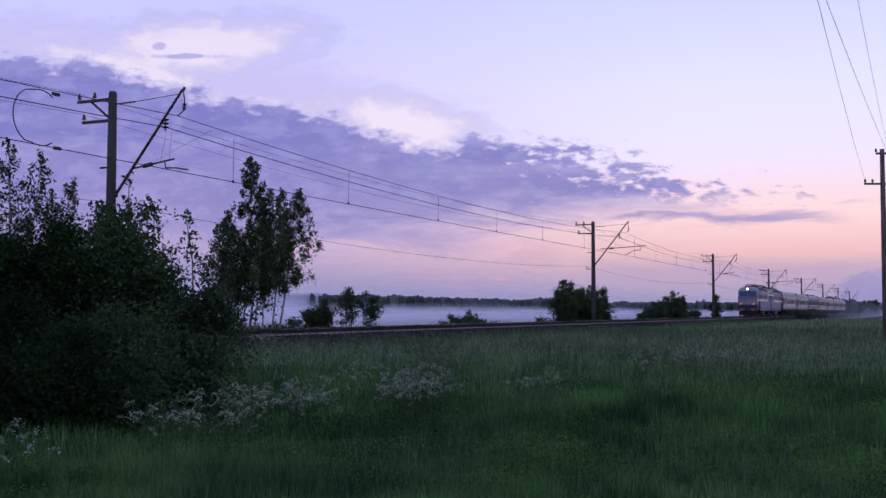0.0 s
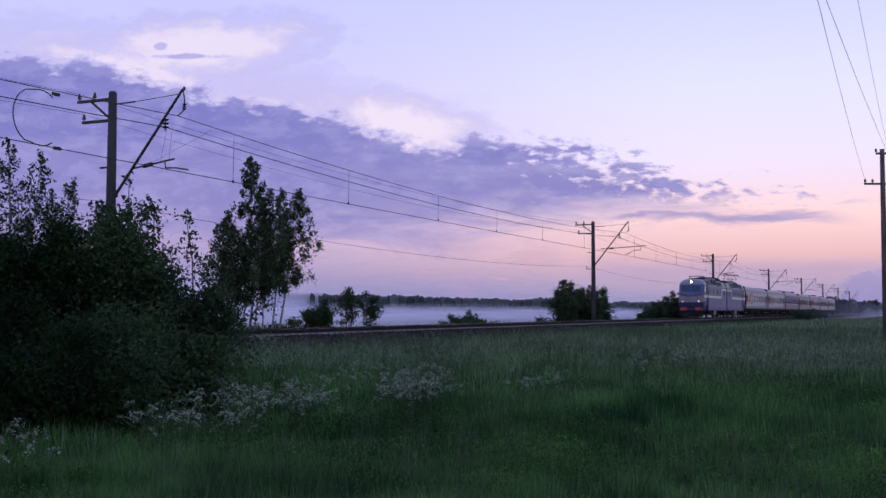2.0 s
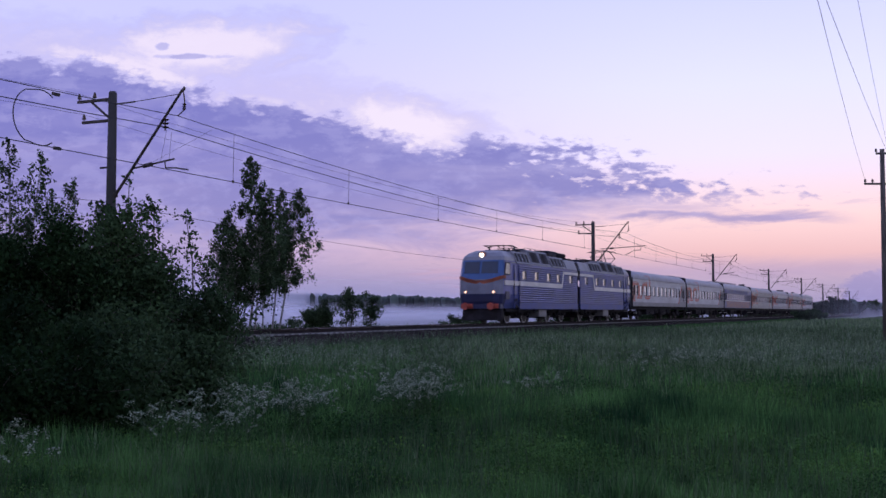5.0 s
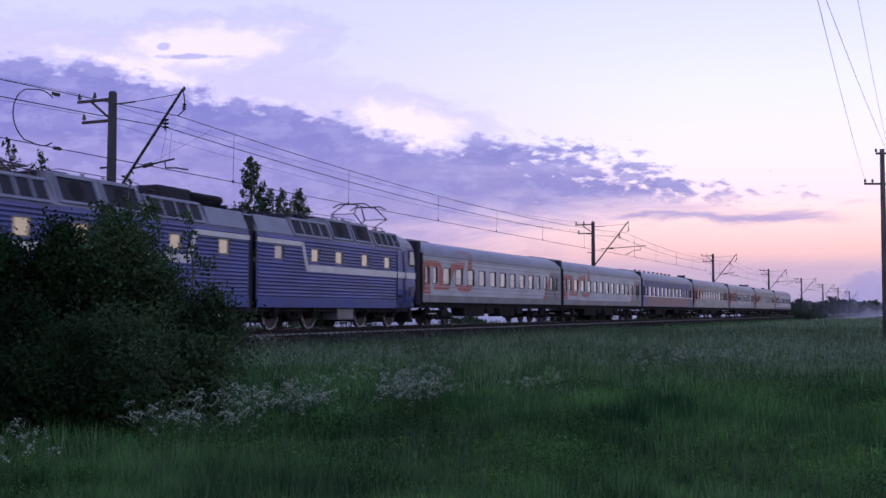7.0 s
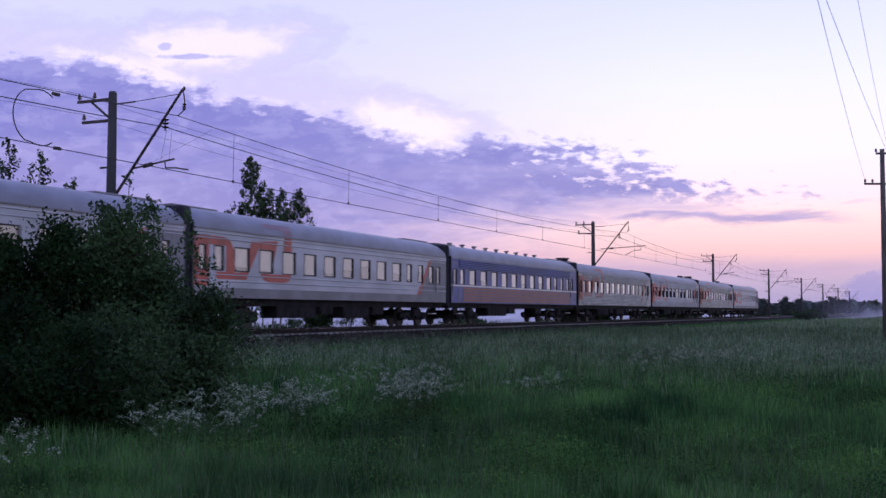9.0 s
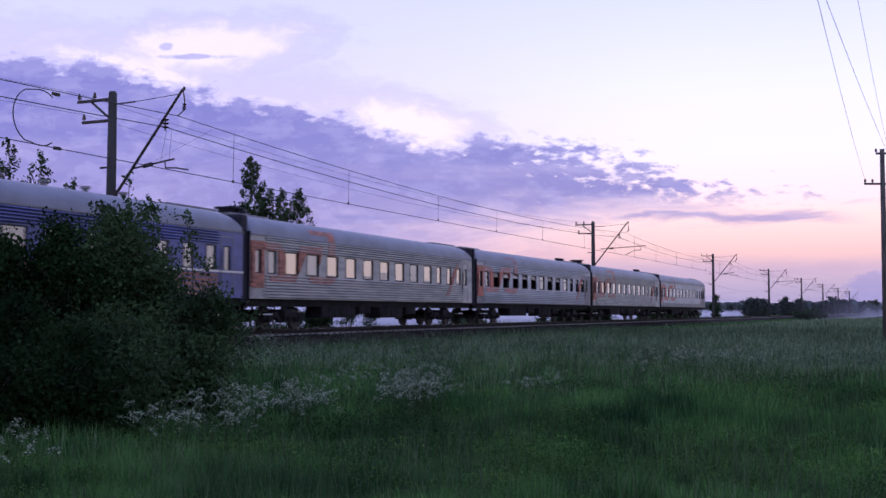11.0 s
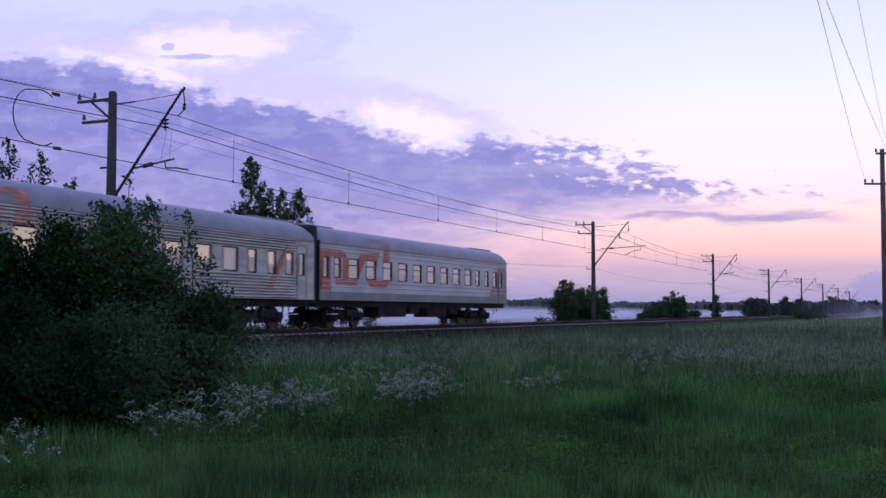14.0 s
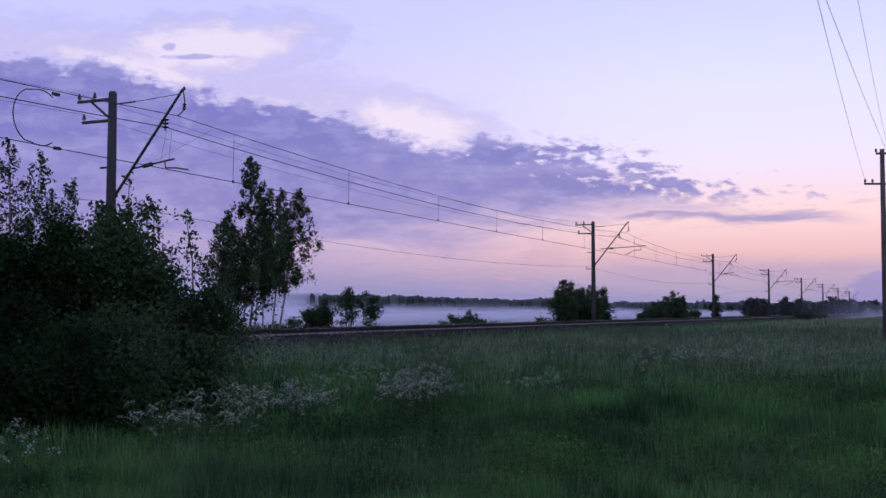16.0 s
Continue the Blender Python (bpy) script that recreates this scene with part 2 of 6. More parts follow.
def tube(bm, p, q, r0, r1=None, n=8):
    p, q = Vector(p), Vector(q)
    r1 = r0 if r1 is None else r1
    d = (q - p).normalized()
    a = d.orthogonal().normalized()
    b = d.cross(a)
    rings = []
    for c, r in ((p, r0), (q, r1)):
        rings.append([bm.verts.new(c + r * (math.cos(2 * math.pi * i / n) * a + math.sin(2 * math.pi * i / n) * b)) for i in range(n)])
    for i in range(n):
        j = (i + 1) % n
        bm.faces.new((rings[0][i], rings[0][j], rings[1][j], rings[1][i]))
    bm.faces.new(rings[0][::-1])
    bm.faces.new(rings[1])
    return bm


def chain(bm, points, r, n=6):
    """One bent rod through the points."""
    pts = [Vector(p) for p in points]
    rings = []
    side = None
    for i, p in enumerate(pts):
        d = (pts[min(i + 1, len(pts) - 1)] - pts[max(i - 1, 0)]).normalized()
        side = d.orthogonal() if side is None else side - d * side.dot(d)
        side.normalize()
        other = d.cross(side)
        rings.append([bm.verts.new(p + r * (math.cos(2 * math.pi * k / n) * side + math.sin(2 * math.pi * k / n) * other)) for k in range(n)])
    for a, b in zip(rings, rings[1:]):
        for k in range(n):
            j = (k + 1) % n
            bm.faces.new((a[k], a[j], b[j], b[k]))
    bm.faces.new(rings[0][::-1])
    bm.faces.new(rings[-1])
    return bm


def loft(bm, sections, cap=True):
    """Joins equal rings of points into a skin."""
    rings = [[bm.verts.new(p) for p in s] for s in sections]
    n = len(rings[0])
    for a, b in zip(rings, rings[1:]):
        for i in range(n):
            j = (i + 1) % n
            bm.faces.new((a[i], b[i], b[j], a[j]))
    if cap:
        bm.faces.new(rings[0])
        bm.faces.new(rings[-1][::-1])
    bmesh.ops.recalc_face_normals(bm, faces=bm.faces[:])
    return bm


def plate(bm, outline, y, thick=0.006):
    """A thin raised plate on a vertical side: an outline of (x, z) at y, proud towards the meadow."""
    front = [bm.verts.new((x, y - thick, z)) for x, z in outline]
    back = [bm.verts.new((x, y, z)) for x, z in outline]
    n = len(outline)
    bm.faces.new(front)
    for i in range(n):
        j = (i + 1) % n
        bm.faces.new((front[i], back[i], back[j], front[j]))
    bmesh.ops.recalc_face_normals(bm, faces=bm.faces[:])
    return bm


def clip(poly, axis, limit, keep_above):
    """The part of an outline on one side of a line x or z = limit."""
    out = []
    for p, q in zip(poly, poly[1:] + poly[:1]):
        a, b = p[axis] - limit, q[axis] - limit
        if not keep_above:
            a, b = -a, -b
        if a >= 0:
            out.append(p)
        if a * b < 0:
            f = a / (a - b)
            out.append((p[0] + (q[0] - p[0]) * f, p[1] + (q[1] - p[1]) * f))
    return out


def plate_round(bm, poly, y, thick, openings, gap=0.035):
    """A plate with the window openings left out of it."""
    holes = [(a - gap, b + gap, c - gap, d + gap) for a, b, c, d in openings]
    x0, x1 = min(p[0] for p in poly), max(p[0] for p in poly)
    z0, z1 = min(p[1] for p in poly), max(p[1] for p in poly)
    holes = [h for h in holes if h[0] < x1 and h[1] > x0 and h[2] < z1 and h[3] > z0]
    xs = sorted({x0, x1, *[v for h in holes for v in h[:2] if x0 < v < x1]})
    zs = sorted({z0, z1, *[v for h in holes for v in h[2:] if z0 < v < z1]})
    for xa, xb in zip(xs, xs[1:]):
        cx = (xa + xb) / 2
        column = [h for h in holes if h[0] < cx < h[1]]
        for za, zb in zip(zs, zs[1:]):
            if any(h[2] < (za + zb) / 2 < h[3] for h in column):
                continue
            q = clip(clip(clip(clip(poly, 0, xa, True), 0, xb, False), 1, za, True), 1, zb, False)
            q = [p for k, p in enumerate(q) if math.dist(p, q[k - 1]) > 0.002]
            if len(q) > 2:
                plate(bm, q, y, thick)
    bmesh.ops.remove_doubles(bm, verts=bm.verts[:], dist=0.0015)


def loose_pieces(bm):
    """Splits a bmesh into its unconnected pieces."""
    bm.faces.ensure_lookup_table()
    left, out = set(range(len(bm.faces))), []
    while left:
        todo, piece = [left.pop()], set()
        while todo:
            i = todo.pop()
            piece.add(i)
            near = {f.index for v in bm.faces[i].verts for f in v.link_faces} & left
            left -= near
            todo.extend(near)
        one = bm.copy()
        bmesh.ops.delete(one, geom=[f for f in one.faces if f.index not in piece], context="FACES")
        out.append(one)
    bm.free()
    return out


def rib(bm, x0, x1, z, y, tall, deep):
    """A pressed rib: steep above, sloping back below."""
    prof = [(0, tall / 2), (-deep * 0.8, tall * 0.28), (-deep, 0), (-deep * 0.5, -tall * 0.36), (0, -tall / 2)]
    loft(bm, [[(x, y + a, z + b) for a, b in prof] for x in (x0, x1)])


def thing(name, at, label, category, group="", kind=""):
    e = new(name)
    e.empty_display_size = 0.3
    e.matrix_basis = at if isinstance(at, Matrix) else Matrix.Translation(at)
    return tagged(e, label, category, group, kind)


TRACK_Y = 25.75
MAST_Y = 28.85


def bend(x):
    """How far the line has swung towards the meadow at x: straight in the east, a slight curve in the west."""
    u = min(1.0, max(0.0, (56.0 - x) / 52.0))
    return -1.45 * u * u * (3 - 2 * u)


def wave(x, y, k, seed):
    return noise.noise((x * k, y * k, seed))


def ground_z(x, y):
    """The meadow, the bank with its ballast bed, and the misty field behind."""
    y -= bend(x)
    d = abs(y - TRACK_Y)
    base = -0.90 if y < TRACK_Y else -1.0
    base += 0.10 * wave(x, y, 0.11, 3.0) + 0.05 * wave(x, y, 0.4, 7.0)
    if d < 6.5:
        k = min(1, max(0, (6.5 - d) / 2.7))
        base = base * (1 - k) + (-0.80) * k
    return base


# ---- ground ----
def build_ground():
    xs = sorted(set([-3000, -1500, -800, -400, -200, -120, -80, -60] + list(range(-50, 261, 3)) + [280, 300, 330, 360, 400, 450, 520, 600, 800, 1200, 2000, 4500]))
    ys = sorted(set([-1500, -600, -200, -100, -60, -40, -30] + [v * 0.9 - 20 for v in range(0, 64)] + [40, 45, 52, 60, 75, 100, 150, 250, 500, 900, 1600, 3500]))
    verts = [(x, y, ground_z(x, y)) for y in ys for x in xs]
    n = len(xs)
    faces = [(j * n + i, j * n + i + 1, (j + 1) * n + i + 1, (j + 1) * n + i) for j in range(len(ys) - 1) for i in range(n - 1)]
    g = raw("ground", verts, faces, M["soil"])
    g.data.polygons.foreach_set("use_smooth", [True] * len(faces))
    tagged(g, "dark green summer meadow soil running to the horizon", "meadow", kind="structure")


build_ground()


# ---- railway ----
def build_railway():
    x0, x1 = -60, 700
    t = thing("railway_track", (0, TRACK_Y, 0), "single railway track on a grey-brown ballast bed", "railway track", kind="structure")
    bm = bmesh.new()
    prof = [(-3.7, -0.85), (-1.60, -0.35), (-1.30, -0.215), (1.30, -0.215), (1.75, -0.26), (3.7, -0.95)]
    steps = list(range(x0, 240, 2)) + list(range(240, x1 + 1, 20))
    rows = []
    for x in steps:
        row = []
        for k in range(21):
            u = k / 4
            i = min(4, int(u))
            f = u - i
            y = prof[i][0] * (1 - f) + prof[i + 1][0] * f
            z = prof[i][1] * (1 - f) + prof[i + 1][1] * f
            row.append(bm.verts.new((x, y + bend(x) + 0.12 * wave(x, y, 0.5, 1), z + 0.02 * wave(x, y, 1.3, 2))))
        rows.append(row)
    for a, b in zip(rows, rows[1:]):
        for i in range(20):
            bm.faces.new((a[i], b[i], b[i + 1], a[i + 1]))
    bmesh.ops.recalc_face_normals(bm, faces=bm.faces[:])
    part("ballast_bed", bm, M["ballast"], t, "crushed grey-brown ballast stone with sloping shoulders")
    # loose stones on the shoulder that faces the meadow
    rng = np.random.default_rng(5)
    n = 9000
    sx, sy = rng.uniform(18, 110, n), rng.uniform(-3.9, -1.45, n)
    sz = np.interp(sy, [-3.7, -1.60, -1.30], [-0.85, -0.35, -0.215]) + 0.01
    r = rng.uniform(0.025, 0.055, n)
    tet = np.array([(1, 0.2, -0.5), (-0.6, 0.9, -0.4), (-0.5, -0.9, -0.5), (0.2, 0.0, 0.8)])
    ang = rng.uniform(0, 6.28, n)
    c, s = np.cos(ang)[:, None], np.sin(ang)[:, None]
    px = (tet[None, :, 0] * c - tet[None, :, 1] * s) * r[:, None] + sx[:, None]
    py = (tet[None, :, 0] * s + tet[None, :, 1] * c) * r[:, None] + (sy + np.array([bend(q) for q in sx]))[:, None]
    pz = tet[None, :, 2] * r[:, None] + sz[:, None]
    v = np.stack([px, py, pz], -1).reshape(-1, 3)
    f = (np.arange(n)[:, None, None] * 4 + np.array([(0, 1, 3), (1, 2, 3), (2, 0, 3)])[None]).reshape(-1, 3)
    tagged(raw("ballast_stones", v, f, M["ballast"], t), kind="stuff")
    for side in (-1, 1):
        y = side * 0.797
        bm = bmesh.new()
        prof = [(-0.075, -0.18), (0.075, -0.18), (0.075, -0.165), (0.012, -0.15), (0.012, -0.04), (0.037, -0.03), (0.037, -0.003), (-0.037, -0.003), (-0.037, -0.03), (-0.012, -0.04), (-0.012, -0.15), (-0.075, -0.165)]
        loft(bm, [[(x, y + bend(x) + a, b) for a, b in prof] for x in [x0] + list(range(0, 62, 3)) + [200, x1]])
        rail = part("rail", bm, M["rail"], t, "rusty steel rail")
        bm = bmesh.new()
        loft(bm, [[(x, y + bend(x) + a, b) for a, b in ((-0.034, -0.003), (0.034, -0.003), (0.034, 0.0), (-0.034, 0.0))] for x in [x0] + list(range(0, 62, 3)) + [200, x1]])
        part("rail_head", bm, M["rail_head"], rail, "rail head polished by wheels")
    # sleepers: the nearest are single pieces
    bm = bmesh.new()
    prof = [(-1.35, -0.19), (-1.33, -0.165), (-0.6, -0.18), (0.6, -0.18), (1.33, -0.165), (1.35, -0.19), (1.35, -0.34), (-1.35, -0.34)]
    loft(bm, [[(x, a, b) for a, b in prof] for x in (-0.13, 0.13)])
    first = part("sleeper", bm, M["sleeper"], t, "pale concrete sleeper")
    first.location = (18, bend(18), 0)
    for i in range(1, 280):
        ob = new("sleeper", first.data)
        ob.parent, ob.location = t, (18 + i * 0.56 + random.uniform(-0.02, 0.02), bend(18 + i * 0.56) + random.uniform(-0.02, 0.02), 0)
    bm = bmesh.new()
    for i in range(280, 700):
        box(bm, 18 + i * 0.56 - 0.13, 18 + i * 0.56 + 0.13, -1.35, 1.35, -0.3, -0.17)
    for i in range(1, 130):
        box(bm, 18 - i * 0.56 - 0.13, 18 - i * 0.56 + 0.13, bend(18 - i * 0.56) - 1.35, bend(18 - i * 0.56) + 1.35, -0.3, -0.17)
    tagged(part("far_sleepers", bm, M["sleeper"], t), kind="stuff")


build_railway()


# ---- overhead line ----
MASTS = (-30.0, 33.1, 99.9, 163.3, 225.3, 287.5, 349.0, 411.0, 473.0)
CONTACT_Z, MESSENGER_Z = 6.04, 8.14


def build_mast(x, far_reach=False):
    base = -0.9
    m = thing("catenary_mast", (x, MAST_Y + (bend(x) if x < 0 else 0), base), "grey concrete railway mast with steel brackets and a sloping cantilever arm", "catenary mast", "masts along the track")
    z = lambda v: v - 0.11 - base
    bm = bmesh.new()
    rings = []
    for h, r in ((-0.6, 0.235), (3.0, 0.215), (6.5, 0.185), (z(9.37), 0.16), (z(9.44), 0.12)):
        rings.append([(r * math.cos(a), r * math.sin(a), h) for a in [2 * math.pi * i / 16 for i in range(16)]])
    loft(bm, rings)
    part("post", bm, M["concrete"], m, "tapered grey concrete post", True)
    # cantilever towards the track
    bm = bmesh.new()
    foot, tip = (0, -0.2, z(5.35)), (0, -3.35, z(9.25))
    tube(bm, foot, tip, 0.062, 0.05, n=8)
    chain(bm, [tip, (0, -3.42, z(9.33)), (0, -3.46, z(9.30)), (0, -3.40, z(9.18))], 0.03)
    box(bm, -0.09, 0.09, -0.26, -0.14, z(5.28), z(5.46), 0.01)
    part("cantilever_arm", bm, M["steel"], m, "sloping dark steel arm")
    bm = bmesh.new()
    tube(bm, (0, -0.15, z(8.93)), (0, -1.1, z(8.95)), 0.03, n=6)
    tube(bm, (0, -1.1, z(8.95)), (0, -3.2, z(9.08)), 0.014, n=6)
    part("tie_rod", bm, M["steel"], m)
    bm = bmesh.new()
    hang = [Vector((0, -3.37, z(9.2))), Vector((0, -3.44, z(8.8))), Vector((0, -3.42, z(8.45))), Vector((0, -3.14, z(MESSENGER_Z + 0.11)))]
    chain(bm, hang, 0.028)
    for f in (0.35, 0.6, 0.85):
        c = hang[1].lerp(hang[2], f)
        tube(bm, c, c - Vector((0, 0, 0.05)), 0.085, 0.05, n=10)
    part("insulator_string", bm, M["porcelain"], m, "hanging string of brown insulator discs")
    bm = bmesh.new()
    for i in range(3):
        c = Vector((0, -2.55, z(8.15 - i * 0.14)))
        tube(bm, c, c - Vector((0, 0, 0.05)), 0.16, 0.08, n=10)
    tube(bm, (0, -2.55, z(8.3)), (0, -2.55, z(7.72)), 0.03, n=6)
    part("feeder_insulator", bm, M["porcelain"], m, "brown disc insulator")
    # registration arm that steadies the contact wire
    bm = bmesh.new()
    if far_reach:
        tube(bm, (0, -0.7, z(6.78)), (0, -5.1, z(7.0)), 0.035, n=6)
        tube(bm, (0, -1.6, z(6.82)), (0, -2.0, z(6.84)), 0.085, n=8)
        chain(bm, [(0, -4.6, z(6.98)), (0, -4.55, z(6.62)), (0.0, -4.0, z(6.6)), (0.0, -3.1, z(6.17))], 0.03)
    else:
        tube(bm, (0, -1.0, z(6.35)), (0, -3.0, z(6.62)), 0.035, n=6)
        tube(bm, (0, -1.55, z(6.42)), (0, -1.95, z(6.48)), 0.085, n=8)
        chain(bm, [(0, -2.55, z(6.56)), (0, -2.6, z(6.3)), (0.0, -3.1, z(6.27)), (0.0, -3.65, z(6.17))], 0.03)
    if not far_reach:
        chain(bm, [(-0.1, -1.9, z(6.47)), (2.2, -3.1, z(8.05))], 0.006, 4)
        chain(bm, [(0, -2.35, z(6.52)), (0, -2.62, z(7.75))], 0.006, 4)
        chain(bm, [(0, -2.75, z(6.56)), (0.3, -2.62, z(7.7))], 0.006, 4)
    part("registration_arm", bm, M["steel"], m, "steel arm with an insulator that steadies the wire")
    # field side: brackets with pin insulators
    for top, length, drop in ((9.2, 1.75, 0.0), (8.36, 1.5, 0.12)):
        bm = bmesh.new()
        box(bm, -0.05, 0.05, 0.1, length, z(top) - 0.11, z(top), 0.01)
        if drop == 0:
            tube(bm, (0, 1.05, z(top) - 0.1), (0, 0.15, z(8.4)), 0.05, n=6)
        br = part("bracket", bm, M["steel"], m, "angle-steel side bracket")
        for y in ((length - 0.08, length - 0.85) if drop == 0 else (length - 0.08,)):
            bm = bmesh.new()
            tube(bm, (0, y, z(top)), (0, y, z(top) + 0.12), 0.02, n=6)
            tube(bm, (0, y, z(top) + 0.06), (0, y, z(top) + 0.2), 0.085, 0.06, n=8)
            tube(bm, (0, y, z(top) + 0.2), (0, y, z(top) + 0.28), 0.06, 0.03, n=8)
            part("pin_insulator", bm, M["porcelain"], br, "brown porcelain insulator")
    for top, y0, y1 in ((6.5, -0.2, 0.55), (4.95, -0.1, 0.7)):
        bm = bmesh.new()
        box(bm, -0.04, 0.04, y0, y1, z(top) - 0.07, z(top), 0.008)
        if top < 5:
            tube(bm, (0, y1 - 0.05, z(top)), (0, y1 - 0.05, z(top) + 0.22), 0.03, n=6)
        part("side_arm", bm, M["steel"], m)
    return m


for mx in MASTS:
    build_mast(mx, mx in (99.9, 225.3, 349.0))


def sag(a, b, dip, n=14):
    a, b = Vector(a), Vector(b)
    return [a.lerp(b, i / n) - Vector((0, 0, 4 * dip * (i / n) * (1 - i / n))) for i in range(n + 1)]


def build_wires():
    runs = (("contact_wire", -3.1, CONTACT_Z, 0.05, 0.016, "thin dark contact wire above the track"),
            ("messenger_wire", -3.12, MESSENGER_Z, 0.75, 0.015, "sagging messenger cable carrying the contact wire"),
            ("feeder_cable", -2.55, 7.75, 0.75, 0.017, "sagging feeder cable hung from the cantilevers"),
            ("line_wire", 1.67, 9.36, 0.8, 0.007, "thin field-side line wire on pin insulators"),
            ("line_wire", 1.42, 8.52, 0.8, 0.007, "thin field-side line wire on pin insulators"),
            ("signal_wire", 0.65, 5.07, 0.7, 0.010, "thin low signal wire on the masts"))
    made = {}
    for name, dy, h, dip, r, label in runs:
        w = thing(name, (0, MAST_Y + dy, 0), label, "overhead wire", "overhead line wires")
        for a, b in zip(MASTS, MASTS[1:]):
            bm = bmesh.new()
            chain(bm, sag((a, bend(a) if a < 0 else 0, h), (b, 0, h), dip), r, 5)
            part("span", bm, M["wire"], w)
        made[name] = w
    for a, b in zip(MASTS[:6], MASTS[1:7]):
        for u in (0.055, 0.2, 0.36, 0.5, 0.64, 0.8, 0.945):
            x = a + (b - a) * u
            y = bend(a) * (1 - u) if a < 0 else 0
            bm = bmesh.new()
            tube(bm, (x, y - 0.02, MESSENGER_Z - 3.0 * u * (1 - u)), (x, y, CONTACT_Z - 0.2 * u * (1 - u)), 0.009, n=5)
            box(bm, x - 0.05, x + 0.05, y - 0.02, y + 0.02, CONTACT_Z - 0.06, CONTACT_Z + 0.06)
            part("dropper", bm, M["wire"], made["contact_wire"], "thin vertical dropper wire")
    # the electrical jumper loop between the cables
    j = thing("jumper_cable", (0, MAST_Y - 3.1, 0), "curved black jumper cable between feeder and contact wire", "overhead wire")
    bm = bmesh.new()
    pts = [(26.0 + 0.9 * math.cos(a) + (0.25 if abs(a - math.pi) > 1.2 else 0), 0.05, 6.95 + 0.9 * math.sin(a)) for a in [radians(55 + 12.5 * i) for i in range(21)]]
    chain(bm, pts, 0.02, 6)
    part("loop", bm, M["wire"], j)
    bm = bmesh.new()
    box(bm, 26.8, 27.1, -0.04, 0.04, 6.0, 6.1)
    box(bm, 26.8, 27.1, 0.06, 0.14, 7.79, 7.89)
    part("clamp", bm, M["steel"], j)


build_wires()


def build_utility_line():
    """A timber pole line that crosses the meadow and passes over the camera."""
    base = Vector((UTIL_X, UTIL_Y, -0.95))
    m = thing("utility_pole", base, "slim grey utility pole with two crossarms standing in the meadow", "utility pole", "utility poles")
    bm = bmesh.new()
    loft(bm, [[(r * math.cos(i * math.pi / 6), r * math.sin(i * math.pi / 6), h) for i in range(12)] for h, r in ((-0.4, 0.15), (4, 0.13), (9.15, 0.10))])
    part("post", bm, M["timber"], m, "weathered grey round post", True)
    d = Vector((math.sin(radians(HEADING)), -math.cos(radians(HEADING)), 0))
    tops = []
    for h, half in ((8.95, 0.28), (7.55, 0.85)):
        bm = bmesh.new()
        tube(bm, -d * half + Vector((0, 0, h)), d * half + Vector((0, 0, h)), 0.05, n=6)
        arm = part("crossarm", bm, M["timber"], m, "short crossarm")
        for s in ((-1, 1) if half < 0.5 else (-0.95, -0.55, 0.55, 0.95)):
            p = d * half * s + Vector((0, 0, h))
            bm = bmesh.new()
            tube(bm, p, p + Vector((0, 0, 0.12)), 0.015, n=6)
            tube(bm, p + Vector((0, 0, 0.08)), p + Vector((0, 0, 0.22)), 0.06, 0.035, n=8)
            part("pin_insulator", bm, M["porcelain"], arm, "small insulator")
            tops.append(base + p + Vector((0, 0, 0.2)))
    twin = copy_thing(m, Matrix.Translation(NEXT_POLE))
    for k, aside in ((2, WIRE_ASIDE[0]), (5, WIRE_ASIDE[1]), (1, WIRE_ASIDE[2])):
        w = thing("utility_wire", (0, 0, 0), "thin pale wire strung between utility poles", "overhead wire", "utility wires")
        bm = bmesh.new()
        chain(bm, sag(tops[k], tops[k] + NEXT_POLE - base + d * aside, 0.55, 24), 0.0055, 5)
        part("span", bm, M["wire"], w)


UTIL_X, UTIL_Y = 53.45, 1.72
NEXT_POLE = Vector((-5.6, 0.34, -0.95))
WIRE_ASIDE = (0.08, -2.53, -1.0)
build_utility_line()


# ---- train ----
SPEED, FRONT = 22.345, 175.43
CAR = 24.23
SECTION = 16.2
train = []


def shell_profile(half, sill, gutter, top, n=9):
    """Outline of a coach, from the sill on the meadow side over the roof to the other sill: (y, z)."""
    pts = [(-half, sill), (-half, gutter)]
    for i in range(1, n):
        a = math.pi * i / n
        c = math.cos(a)
        pts.append((-half * math.copysign(abs(c) ** 0.75, c), gutter + (top - gutter) * math.sin(a) ** 0.85))
    return pts + [(half, gutter), (half, sill)]


def side_with_openings(bm, x0, x1, z0, z1, y, openings, depth=0.07, sign=-1):
    """A side wall with openings (xa, xb, za, zb) cut through it, with reveals."""
    xs = sorted({x0, x1, *[o[0] for o in openings], *[o[1] for o in openings]})
    zs = sorted({z0, z1, *[o[2] for o in openings], *[o[3] for o in openings]})
    for xa, xb in zip(xs, xs[1:]):
        for za, zb in zip(zs, zs[1:]):
            cx, cz = (xa + xb) / 2, (za + zb) / 2
            if any(o[0] < cx < o[1] and o[2] < cz < o[3] for o in openings):
                continue
            vs = [bm.verts.new(p) for p in ((xa, y, za), (xb, y, za), (xb, y, zb), (xa, y, zb))]
            bm.faces.new(vs if sign < 0 else vs[::-1])
    bmesh.ops.remove_doubles(bm, verts=bm.verts[:], dist=0.0005)
    for xa, xb, za, zb in openings:
        ring = [(xa, za), (xb, za), (xb, zb), (xa, zb)]
        for (ax, az), (bx, bz) in zip(ring, ring[1:] + ring[:1]):
            vs = [bm.verts.new(p) for p in ((ax, y, az), (ax, y - sign * depth, az), (bx, y - sign * depth, bz), (bx, y, bz))]
            bm.faces.new(vs if sign < 0 else vs[::-1])


